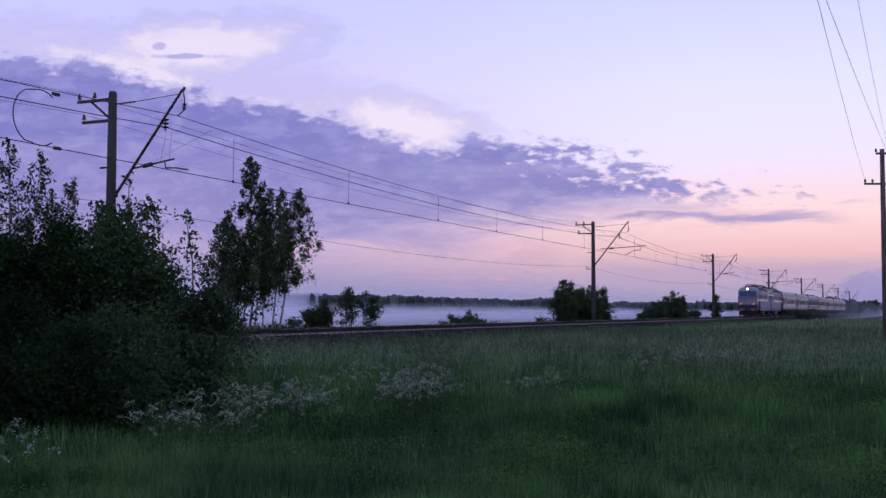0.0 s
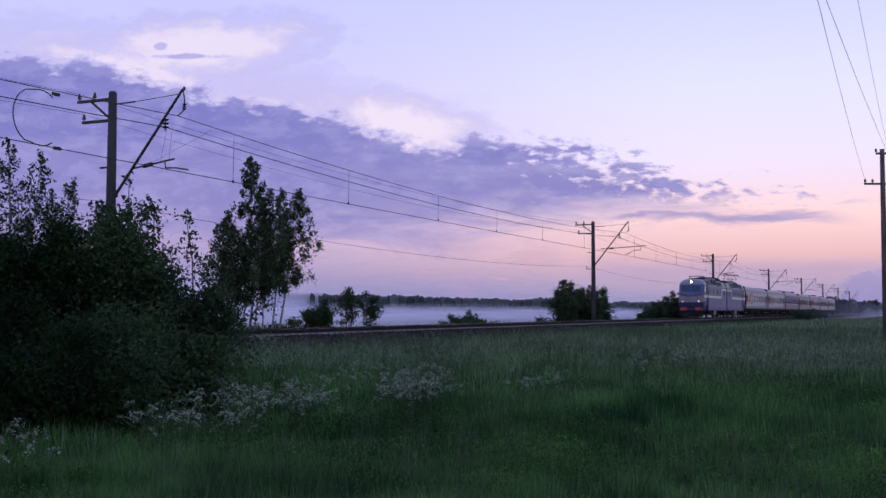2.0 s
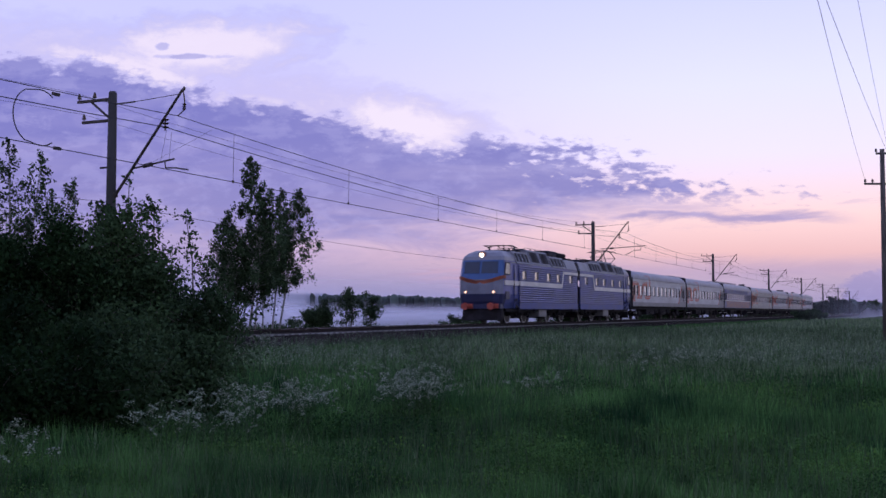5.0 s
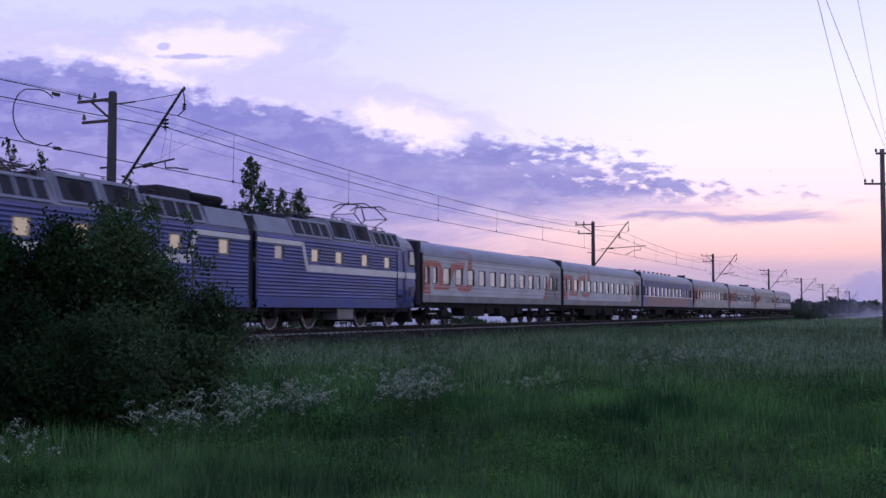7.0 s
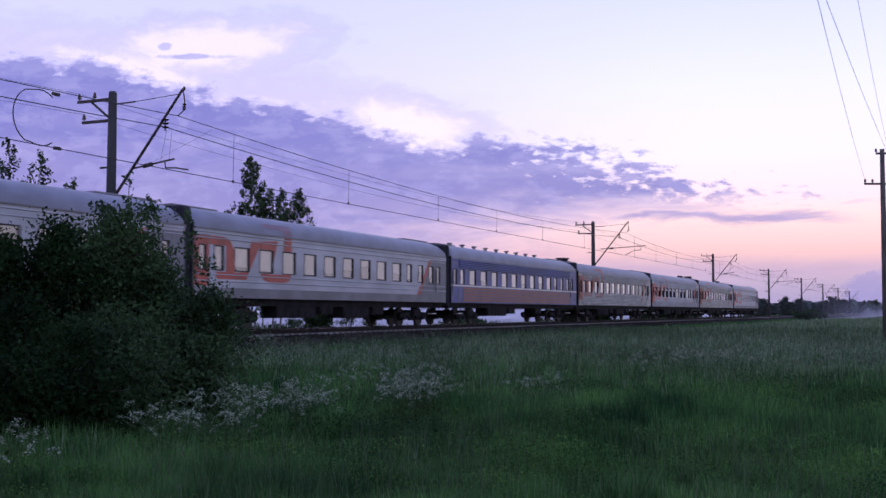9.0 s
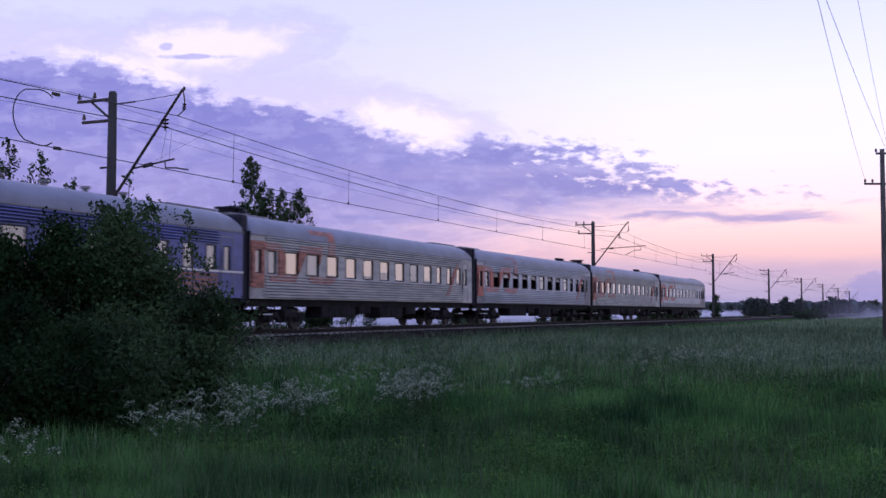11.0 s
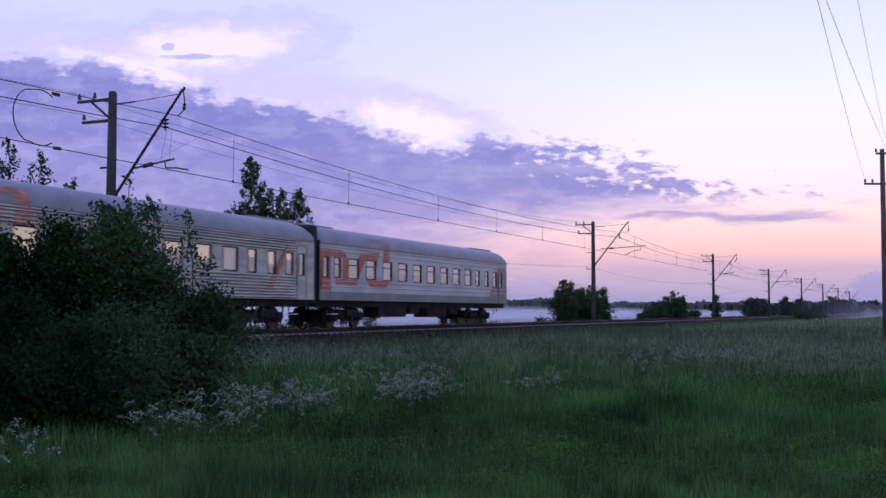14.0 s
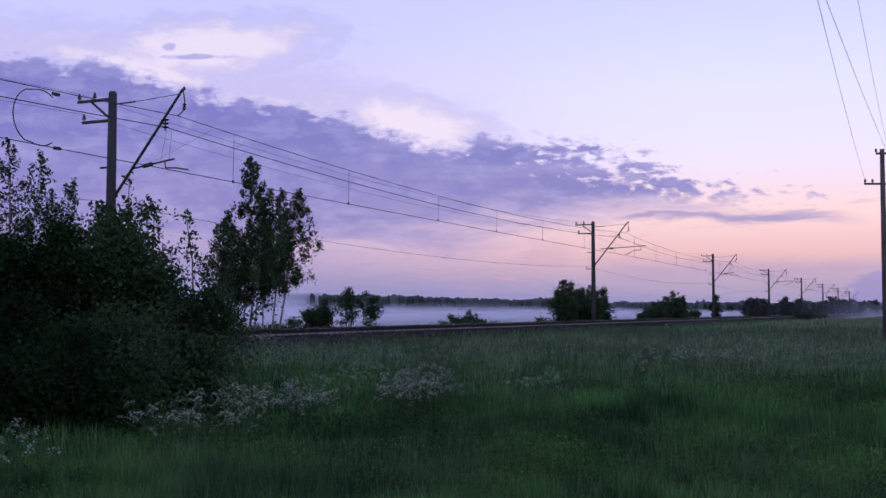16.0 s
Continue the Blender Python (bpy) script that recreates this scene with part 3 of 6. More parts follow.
def add_pane(parent, xa, xb, za, zb, y, frame_mat, curtain=1.0, lit=None, sign=-1, bar=0.0, opened=False):
    """One window: frame round the opening, the pane set back in it, and a curtain drawn behind."""
    w = 0.03
    bm = bmesh.new()
    yo, yi = y + sign * 0.012, y - sign * 0.05
    lo, hi = min(yo, yi), max(yo, yi)
    for a in ((xa - w, xa + 0.01, za - w, zb + w), (xb - 0.01, xb + w, za - w, zb + w), (xa, xb, za - w, za + 0.01), (xa, xb, zb - 0.01, zb + w)):
        box(bm, a[0], a[1], lo, hi, a[2], a[3])
    if bar:
        zm = za + (zb - za) * bar
        box(bm, xa, xb, lo, hi, zm - 0.02, zm + 0.02)
    win = part("window", bm, frame_mat, parent)
    if opened:
        # the upper sash is tilted in, the rest stands open
        bm = bmesh.new()
        zs = zb - (zb - za) * 0.32
        vs = [bm.verts.new(p) for p in ((xa, y + 0.02, zs), (xb, y + 0.02, zs), (xb, y + 0.13, zb), (xa, y + 0.13, zb))]
        bm.faces.new(vs)
        bmesh.ops.solidify(bm, geom=bm.faces[:], thickness=0.012)
        part("tilted_sash", bm, M["curtain"], win, "pale tilted upper sash")
        return win
    bm = bmesh.new()
    yp = y - sign * 0.035
    vs = [bm.verts.new(p) for p in ((xa, yp, za), (xb, yp, za), (xb, yp, zb), (xa, yp, zb))]
    bm.faces.new(vs)
    pane = part("pane", bm, M["glass"], win)
    pane.visible_shadow = False
    if curtain > 0:
        bm = bmesh.new()
        yc = y - sign * 0.075
        top = zb - (zb - za) * curtain
        n = 10
        pts = [(xa + (xb - xa) * i / n, yc + 0.015 * (-1) ** i) for i in range(n + 1)]
        up_, lo_ = [bm.verts.new((px, py, zb + 0.05)) for px, py in pts], [bm.verts.new((px, py, top - 0.03)) for px, py in pts]
        for i in range(n):
            bm.faces.new((lo_[i], lo_[i + 1], up_[i + 1], up_[i]))
        part("curtain", bm, lit or M["curtain"], win)
    return win


def wheelset(parent, x, radius, white=False):
    bm = bmesh.new()
    prof = [(0.0, radius + 0.028), (0.03, radius + 0.028), (0.045, radius), (0.14, radius - 0.006), (0.14, radius - 0.07), (0.10, radius - 0.09), (0.09, 0.2), (0.13, 0.17), (0.13, 0.09), (0.2, 0.085)]
    n = 24
    for side in (-1, 1):
        rings = [[(r * math.cos(2 * math.pi * i / n), side * (0.72 + w), r * math.sin(2 * math.pi * i / n)) for i in range(n)] for w, r in prof]
        loft(bm, rings)
    tube(bm, (0, -0.75, 0), (0, 0.75, 0), 0.085, n=12)
    wh = part("wheelset", bm, M["wheel"], parent)
    wh.location = (x, 0, radius)
    for side in ((-1,) if white else ()):
        bm = bmesh.new()
        loft(bm, [[(r * math.cos(2 * math.pi * i / n), side * w, r * math.sin(2 * math.pi * i / n)) for i in range(n)] for w, r in ((0.862, radius - 0.005), (0.867, radius - 0.005), (0.867, radius - 0.07), (0.862, radius - 0.07))], cap=False)
        part("tyre", bm, M["tyre_white"], wh, "white-painted wheel rim")
    return wh


def bogie(parent, x, base, radius, white=False):
    bm = bmesh.new()
    for side in (-1, 1):
        y = side * 1.02
        w = 0.08
        prof = [(-base / 2 - 0.45, radius + 0.02), (-base / 2 - 0.3, radius + 0.22), (-0.55, radius + 0.26), (-0.4, radius + 0.0), (0.4, radius + 0.0), (0.55, radius + 0.26), (base / 2 + 0.3, radius + 0.22), (base / 2 + 0.45, radius + 0.02),
                (base / 2 + 0.3, radius - 0.02), (0.7, radius + 0.05), (0.45, radius - 0.18), (-0.45, radius - 0.18), (-0.7, radius + 0.05), (-base / 2 - 0.3, radius - 0.02)]
        loft(bm, [[(a, y - w, b) for a, b in prof], [(a, y + w, b) for a, b in prof]])
        for s in (-1, 1):
            box(bm, s * base / 2 - 0.16, s * base / 2 + 0.16, y - 0.13, y + 0.13, radius - 0.15, radius + 0.17, 0.03)
            for d in (-0.28, 0.28):
                tube(bm, (s * base / 2 + d, y, radius - 0.1), (s * base / 2 + d, y, radius + 0.25), 0.085, n=8)
        tube(bm, (-0.2, y + side * 0.1, radius - 0.1), (-0.2, y + side * 0.1, radius + 0.45), 0.1, n=8)
        tube(bm, (0.2, y + side * 0.1, radius - 0.1), (0.2, y + side * 0.1, radius + 0.45), 0.1, n=8)
    box(bm, -0.35, 0.35, -1.3, 1.3, radius + 0.05, radius + 0.35, 0.03)
    bmesh.ops.translate(bm, verts=bm.verts[:], vec=(x, 0, 0))
    part("bogie_frame", bm, M["under"], parent, "black bogie frame with springs")
    return [(wheelset(parent, x + s * base / 2, radius, white), radius) for s in (-1, 1)]


WHEELS = []
NARROW = (1.88, 18.95, 20.40, 21.80)
WINDOWS = tuple(3.42 + 1.75 * q for q in range(9))


def build_coach(i, style):
    """One passenger coach; x runs from its front to its rear."""
    paint, roof_mat, label = {
        "grey": (M["grey_paint"], M["roof_paint"], "light grey passenger coach with red livery shapes and dark grey skirt"),
        "blue": (M["violet_blue"], M["roof_paint"], "older corrugated passenger coach, blue above and brick red below"),
        "worn": (M["worn_grey"], M["roof_paint"], "worn corrugated passenger coach in yellowed grey with faded red patches"),
    }[style]
    x = FRONT + 2 * SECTION + i * CAR
    c = thing("passenger_coach", (x, TRACK_Y, 0), label, "railway coach", "coaches of the train")
    a, b, half, sill, gutter, top = 0.32, CAR - 0.32, 1.55, 1.12, 3.62, 4.47
    belt = 1.62
    rng = random.Random(40 + i)
    openings = [(s - 0.49, s + 0.49, 2.15, 3.02) for s in WINDOWS] + [(s - 0.29, s + 0.29, 2.15, 3.02) for s in NARROW]
    doors = ((0.45, 1.25), (CAR - 1.80, CAR - 1.0))
    dopen = [(d0 + 0.2, d1 - 0.2, 2.15, 3.02) for d0, d1 in doors]
    for sign in (-1, 1):
        bm = bmesh.new()
        side_with_openings(bm, a, b, sill, gutter, sign * half, openings + dopen, sign=sign)
        part("side_wall", bm, paint, c)
    # roof with rounded ends
    bm = bmesh.new()
    prof = shell_profile(half, gutter, gutter + 0.001, top, 12)
    secs = []
    for xx, k in ((a, 0.62), (a + 0.12, 0.80), (a + 0.4, 0.93), (a + 0.9, 1.0), (CAR / 2, 1.0), (b - 0.9, 1.0), (b - 0.4, 0.93), (b - 0.12, 0.80), (b, 0.62)):
        secs.append([(xx, y, gutter + (z - gutter) * k) for y, z in prof])
    loft(bm, secs)
    roof = part("roof", bm, roof_mat, c, "rounded grey roof", True)
    # ends, floor and the dark inside
    for xx, nm in ((a, "end_wall"), (b, "end_wall")):
        bm = bmesh.new()
        box(bm, xx - 0.03, xx + 0.03, -half + 0.01, half - 0.01, sill, gutter + 0.12)
        part(nm, bm, M["rubber"], c, "dark end wall")
    bm = bmesh.new()
    box(bm, a + 0.05, b - 0.05, -half + 0.02, half - 0.02, sill + 0.02, sill + 0.14)
    box(bm, a + 0.05, b - 0.05, 0.35, 0.40, sill + 0.1, gutter)
    for k in range(8):
        xx = 4.8 + k * 1.7
        box(bm, xx - 0.02, xx + 0.02, -half + 0.2, 0.35, sill + 0.1, gutter)
    part("interior", bm, M["inside"], c, "dark compartments")
    # skirt, gutter strip, ribs
    ys = -half
    if style == "grey":
        bm = bmesh.new()
        top_band = 1.62 if i == 4 else 1.50
        plate(bm, [(a, sill), (b, sill), (b, top_band), (a, top_band)], ys, 0.006)
        rear = 21.2 if i == 6 else 20.35
        plate_round(bm, [(rear, top_band), (b, top_band), (b, 3.4), (rear + 1.5, 3.4)], ys, 0.006, openings + dopen)
        part("lower_band", bm, M["dark_grey"], c, "dark grey lower band")
    if style == "blue":
        bm = bmesh.new()
        for k in range(5):
            z = 1.2 + k * 0.17
            plate(bm, [(2.0, z), (CAR - 2.0, z), (CAR - 2.0, z + 0.13), (2.0, z + 0.13)], ys, 0.02)
        part("lower_panel", bm, M["brown_red"], c, "brick-red ribbed lower panel")
        bm = bmesh.new()
        plate(bm, [(a, 2.06), (b, 2.06), (b, 2.14), (a, 2.14)], ys, 0.025)
        part("belt_strip", bm, M["cream"], c, "pale belt strip")
    pressed = style == "worn" or i == 4
    rib_rows = (1.74, 1.98, 3.3, 3.5)
    if style == "blue":
        rib_rows = (3.14, 3.24, 3.34, 3.44, 3.54)
    elif pressed:
        rib_rows = (1.20, 1.32, 1.44, 1.56, 1.68, 1.80, 1.92, 2.04, 3.14, 3.25, 3.36, 3.47, 3.56)
    bm = bmesh.new()
    for z in rib_rows:
        if pressed or style == "blue":
            rib(bm, 1.4, CAR - 2.0, z, ys, 0.085, 0.07)
        else:
            rib(bm, 0.4, CAR - 0.4, z, ys, 0.05, 0.026)
    part("ribs", bm, paint, c, "pressed horizontal ribs")
    for sgn in (-1, 1):
        bm = bmesh.new()
        box(bm, a, b, sgn * half - 0.035, sgn * half + 0.035, gutter - 0.02, gutter + 0.03)
        part("gutter", bm, M["dark_grey"], c)
    # livery shapes
    red = {"grey": M["red_paint"], "blue": M["red_paint"], "worn": M["worn_red"]}[style]
    if style != "blue":
        shapes = []
        t = 0.055 if style == "worn" or i == 4 else 0.012
        shapes.append([(a + 0.02, 1.56), (1.28, 1.56), (1.28, 3.38), (a + 0.02, 3.38)])
        shapes.append([(1.28, 3.06), (2.78, 3.06), (2.62, 3.24), (2.45, 3.33), (2.15, 3.38), (1.28, 3.38)])
        shapes.append([(2.35, 2.08), (2.92, 2.08), (2.95, 2.7), (2.78, 3.06), (2.35, 3.06)])
        shapes.append([(1.75, 1.82), (3.72, 1.82), (3.88, 2.08), (1.70, 2.08)])
        shapes.append([(3.35, 2.08), (3.88, 2.08), (4.79, 3.35), (4.10, 3.33)])
        shapes.append([(4.62, 3.06), (5.88, 3.06), (6.0, 3.44), (4.79, 3.36)])
        shapes.append([(5.25, 2.4), (5.62, 2.4), (5.88, 3.06), (5.45, 3.06)])
        shapes.append([(4.74, 2.10), (4.84, 1.94), (5.05, 1.83), (5.35, 1.78), (6.55, 1.78), (6.85, 1.84), (7.03, 1.95), (7.10, 2.10)])
        shapes.append([(6.40, 2.10), (7.10, 2.10), (7.10, 3.60), (6.52, 3.60)])
        rear = 21.2 if i == 6 else 20.35
        shapes.append([(rear - 0.38, 1.50), (rear, 1.50), (rear + 1.5, 3.38), (rear + 1.2, 3.38)])
        for s in shapes:
            bm = bmesh.new()
            plate_round(bm, s, ys, t, openings + dopen)
            bm.faces.index_update()
            for piece in loose_pieces(bm):
                part("livery_shape", piece, red, c, "flat red livery shape")
        # the hook of the red shape carries on over the roof
        bm = bmesh.new()
        over = [(y * 1.006, gutter + (z - gutter) * 1.008 + 0.004) for y, z in prof]
        for x0_, x1_, rp in ((6.5, 7.1, over[1:3]), (5.0, 7.1, over[2:4])):
            rows_ = [[bm.verts.new((xx, y, z)) for y, z in rp] for xx in (x0_, x1_)]
            for k in range(len(rp) - 1):
                bm.faces.new((rows_[0][k], rows_[1][k], rows_[1][k + 1], rows_[0][k + 1]))
        bmesh.ops.remove_doubles(bm, verts=bm.verts[:], dist=0.001)
        part("roof_livery", bm, M["faded_red"] if style == "grey" else red, roof, "darker livery patch on the roof")
    # doors
    for (d0, d1), (w0, w1, z0, z1) in zip(doors, dopen):
        bm = bmesh.new()
        for xx in (d0, d1):
            box(bm, xx - 0.02, xx + 0.02, ys - 0.016, ys + 0.01, sill + 0.05, 3.4)
        box(bm, d0, d1, ys - 0.016, ys + 0.01, 3.36, 3.4)
        d = part("door", bm, M["dark_grey"], c, "narrow end door with a window")
        add_pane(d, w0, w1, z0, z1, ys, M["rubber"], 1.0)
        bm = bmesh.new()
        tube(bm, (d0 - 0.08, ys - 0.06, 1.7), (d0 - 0.08, ys - 0.06, 2.9), 0.018, n=6)
        part("handrail", bm, M["steel"], d)
    opened = i in (4,)
    for (xa, xb, za, zb) in openings:
        cur = rng.choice((1.0, 1.0, 0.9, 0.8, 0.55, 0.3)) if not opened else rng.choice((0.35, 0.35, 0.0, 0.4))
        if style == "blue":
            cur = rng.choice((0.9, 0.5, 0.6))
        add_pane(c, xa, xb, za, zb, ys, M["rubber"], cur, lit=M["lamplit"] if style == "worn" and rng.random() < 0.72 else None, bar=0.68 if i in (4, 6) else 0.0, opened=opened and xa > 2.5 and rng.random() < 0.6)
    # roof gear
    for h0, h1, hw in ((a + 0.2, a + 3.0, 0.5), (b - 3.4, b - 0.2, 0.55)):
        bm = bmesh.new()
        box(bm, h0, h1, -hw, hw, top - 0.03, top + 0.055, 0.02)
        part("roof_hatch", bm, M["dark_grey"], roof)
    if style == "blue":
        for k in range(9):
            bm = bmesh.new()
            xx = 3.6 + k * 1.9
            tube(bm, (xx, 0, top - 0.03), (xx, 0, top + 0.16), 0.10, n=8)
            tube(bm, (xx, 0, top + 0.16), (xx, 0, top + 0.24), 0.17, n=8)
            part("roof_vent", bm, M["dark_grey"], roof, "small mushroom vent")
    elif i in (5, 3):
        bm = bmesh.new()
        box(bm, a + 0.6, a + 1.7, -0.4, 0.4, top - 0.02, top + 0.10, 0.02)
        box(bm, a + 0.45, a + 1.25, -0.45, 0.45, top + 0.24, top + 0.33, 0.03)
        for xx in (0.65, 1.05):
            box(bm, a + xx - 0.05, a + xx + 0.05, -0.35, 0.35, top + 0.08, top + 0.26)
        tube(bm, (a + 1.75, 0, top - 0.02), (a + 1.75, 0, top + 0.16), 0.08, n=8)
        tube(bm, (a + 1.75, 0, top + 0.16), (a + 1.75, 0, top + 0.26), 0.17, n=10)
        part("chimney", bm, M["rubber"], roof, "dark flat-topped roof stove vent")
    if i in (4, 5):
        for dx in (2.6, 3.5):
            bm = bmesh.new()
            tube(bm, (b - dx, 0.0, top - 0.05), (b - dx, 0.0, top + 0.12), 0.14, n=10)
            tube(bm, (b - dx, 0.0, top + 0.12), (b - dx, 0.0, top + 0.26), 0.22, n=10)
            part("roof_vent", bm, M["rubber"], roof, "dark round roof vent")
    # underframe
    bm = bmesh.new()
    box(bm, a, b, -1.35, 1.35, sill - 0.2, sill + 0.01)
    part("underframe", bm, M["under"], c, "grimy black underframe")
    for x0_, x1_, z0_ in ((6.4, 9.6, 0.48), (10.0, 11.2, 0.62), (12.2, 14.8, 0.45), (15.2, 16.4, 0.6)):
        if style == "blue" and 10.1 < x0_ < 13:
            continue
        bm = bmesh.new()
        box(bm, x0_, x1_, -1.32, -0.5, z0_, sill - 0.18, 0.04)
        for k in range(int((x1_ - x0_) / 0.55)):
            xx = x0_ + 0.3 + k * 0.55
            box(bm, xx - 0.2, xx + 0.2, -1.345, -1.31, z0_ + 0.06, sill - 0.28)
        part("equipment_box", bm, M["under"], c, "dark battery and equipment box")
    for bx in (3.7, CAR - 3.7):
        WHEELS.extend(bogie(c, bx, 2.4, 0.475))
    for sx, xx in ((-1, a), (1, b)):
        bm = bmesh.new()
        for y in (-0.95, 0.95):
            tube(bm, (xx, y, 1.06), (xx + sx * 0.25, y, 1.06), 0.07, n=8)
        box(bm, xx - 0.3, xx + 0.3, -0.16, 0.16, 0.92, 1.18, 0.03)
        part("coupler", bm, M["under"], c)
        bm = bmesh.new()
        reach = 0.56 if i == 0 and sx == -1 else 0.31
        box(bm, min(xx, xx + sx * reach), max(xx, xx + sx * reach), -1.45, 1.45, 1.0, 4.36, 0.12)
        if not (i == 6 and sx == 1):
            part("gangway_bellows", bm, M["rubber"], c, "black rubber gangway between coaches")
        else:
            bm.free()
        bm = bmesh.new()
        box(bm, xx - sx * 1.5 - 0.3, xx - sx * 1.5 + 0.3, -1.48, -1.2, 0.62, 0.66, 0.01)
        step = part("step", bm, M["cream"], c, "pale boarding step")
        for dx in (-0.28, 0.28):
            bm = bmesh.new()
            box(bm, xx - sx * 1.5 + dx - 0.015, xx - sx * 1.5 + dx + 0.015, -1.36, -1.33, 0.62, sill)
            part("hanger", bm, M["under"], step)
    return c


def build_loco(k):
    """One half of the electric locomotive; k 0: front cab at x = 0, k 1: mirrored, cab at the rear."""
    o = FRONT + k * SECTION
    c = thing("locomotive", (o, TRACK_Y, 0), ("blue electric locomotive with azure cab front and orange stripe" if k == 0 else "blue electric locomotive section with raised pantograph and pale side band"), "locomotive", "locomotive sections")
    X = (lambda v: v) if k == 0 else (lambda v: SECTION - (v if v > 1.6 else 1.6 - (1.6 - v) * 0.72))
    half, sill, gutter = 1.5, 0.92, 3.42

    def span(u, v):
        return (min(X(u), X(v)), max(X(u), X(v)))

    # side walls with small square windows
    wins = [(u - 0.34, u + 0.34, 2.58, 3.02) for u in (3.95, 6.4, 9.0, 11.2, 14.2)]
    opn = [(*span(w[0], w[1]), w[2], w[3]) for w in wins]
    for sign in (-1, 1):
        bm = bmesh.new()
        side_with_openings(bm, *span(2.88, SECTION - 0.32), sill, gutter, sign * half, opn, sign=sign)
        part("side_wall", bm, M["violet_blue"], c)
    # corrugation
    bm = bmesh.new()
    for j in range(17):
        z = 1.32 + j * 0.122
        for xa, xb in zip([2.95] + [w[1] + 0.06 for w in wins if w[2] - 0.06 < z < w[3] + 0.06], [w[0] - 0.06 for w in wins if w[2] - 0.06 < z < w[3] + 0.06] + [SECTION - 0.42]):
            s0, s1 = span(xa, xb)
            rib(bm, s0, s1, z, -half, 0.085, 0.05)
    part("corrugation", bm, M["violet_blue"], c, "horizontal pressed ribs")
    bm = bmesh.new()
    s0, s1 = span(2.95, SECTION - 0.32)
    plate(bm, [(s0, sill), (s1, sill), (s1, 1.26), (s0, 1.26)], -half, 0.046)
    part("skirt", bm, M["blue_paint"], c, "deep blue lower skirt")
    # pale band that steps up towards the middle of the pair
    for quad in ([(0.25, 2.20), (12.0, 2.20), (11.8, 2.45), (0.25, 2.45)], [(11.78, 2.20), (12.02, 2.20), (12.50, 3.24), (12.26, 3.24)], [(12.26, 3.08), (SECTION - 0.32, 3.08), (SECTION - 0.32, 3.24), (12.26, 3.24)]):
        bm = bmesh.new()
        plate(bm, [(X(u), z) for u, z in quad], -half, 0.052)
        part("band", bm, M["cream"], c, "cream-white side band")
    for w, (xa, xb, za, zb) in zip(wins, opn):
        add_pane(c, xa, xb, za, zb, -half, M["dark_grey"], 1.0, lit=M["cabin"] if w[0] < 12 or k == 0 else None)
    # engine-room door behind the cab
    bm = bmesh.new()
    for u in (2.0, 2.8):
        a_, b_ = span(u - 0.03, u + 0.03)
        box(bm, a_, b_, -half - 0.04, -half, sill + 0.1, 3.35)
    d = part("door", bm, M["blue_paint"], c, "narrow side door with steps")
    bm = bmesh.new()
    for z in (1.0, 1.35):
        a_, b_ = span(2.22, 2.58)
        box(bm, a_, b_, -half - 0.045, -half - 0.02, z, z + 0.14)
    part("step_hole", bm, M["rubber"], d)
    for u in (1.9, 2.9):
        bm = bmesh.new()
        tube(bm, (X(u), -half - 0.07, 1.2), (X(u), -half - 0.07, 2.9), 0.018, n=6)
        part("handrail", bm, M["steel"], d)
    # cab: rounded nose with sloping windscreen
    bm = bmesh.new()
    secs = []
    for z, nose, hw in ((0.95, -0.02, 1.30), (1.3, -0.16, 1.42), (1.72, -0.2, 1.5), (2.2, -0.18, 1.5), (2.5, -0.14, 1.5), (2.75, -0.06, 1.5), (3.55, 0.14, 1.46), (3.78, 0.24, 1.38), (4.02, 0.52, 1.15), (4.2, 1.1, 0.75)):
        ring = []
        for (u, v) in ((2.9, -hw), (0.62 + nose * 0.5, -hw), (nose + 0.28, -hw * 0.985), (nose + 0.11, -hw * 0.88), (nose + 0.02, -hw * 0.6), (nose - 0.02, 0), (nose + 0.02, hw * 0.6), (nose + 0.11, hw * 0.88), (nose + 0.28, hw * 0.985), (0.62 + nose * 0.5, hw), (2.9, hw)):
            ring.append((X(u), v, z))
        secs.append(ring)
    loft(bm, secs)
    for f in bm.faces:
        zc = f.calc_center_median().z
        uc = f.calc_center_median().x if k == 0 else SECTION - f.calc_center_median().x
        f.material_index = 0 if zc > 3.62 else (1 if zc > 2.6 and uc < 0.3 else (2 if uc < 0.6 and zc < 1.9 else (3 if zc < 2.6 and uc < 0.3 else 4)))
    part("cab", bm, [M["roof_grey_blue"], M["azure"], M["navy"], M["roof_paint"], M["violet_blue"]], c, "rounded driver's cab with azure upper front")
    # windscreen panes
    for s in (-1, 1):
        bm = bmesh.new()
        vs = [bm.verts.new((X(u), s * y, z)) for u, y, z in ((-0.04, 0.07, 2.82), (0.04, 1.16, 2.82), (0.20, 1.12, 3.46), (0.12, 0.07, 3.46))]
        bm.faces.new(vs)
        bmesh.ops.translate(bm, verts=bm.verts[:], vec=((-0.05 if k == 0 else 0.05), 0, 0))
        ext = bmesh.ops.extrude_face_region(bm, geom=bm.faces[:])
        bmesh.ops.translate(bm, verts=[g for g in ext["geom"] if isinstance(g, bmesh.types.BMVert)], vec=((0.05 if k == 0 else -0.05), 0, 0))
        part("windscreen", bm, M["screen"], c, "dark tinted windscreen pane")
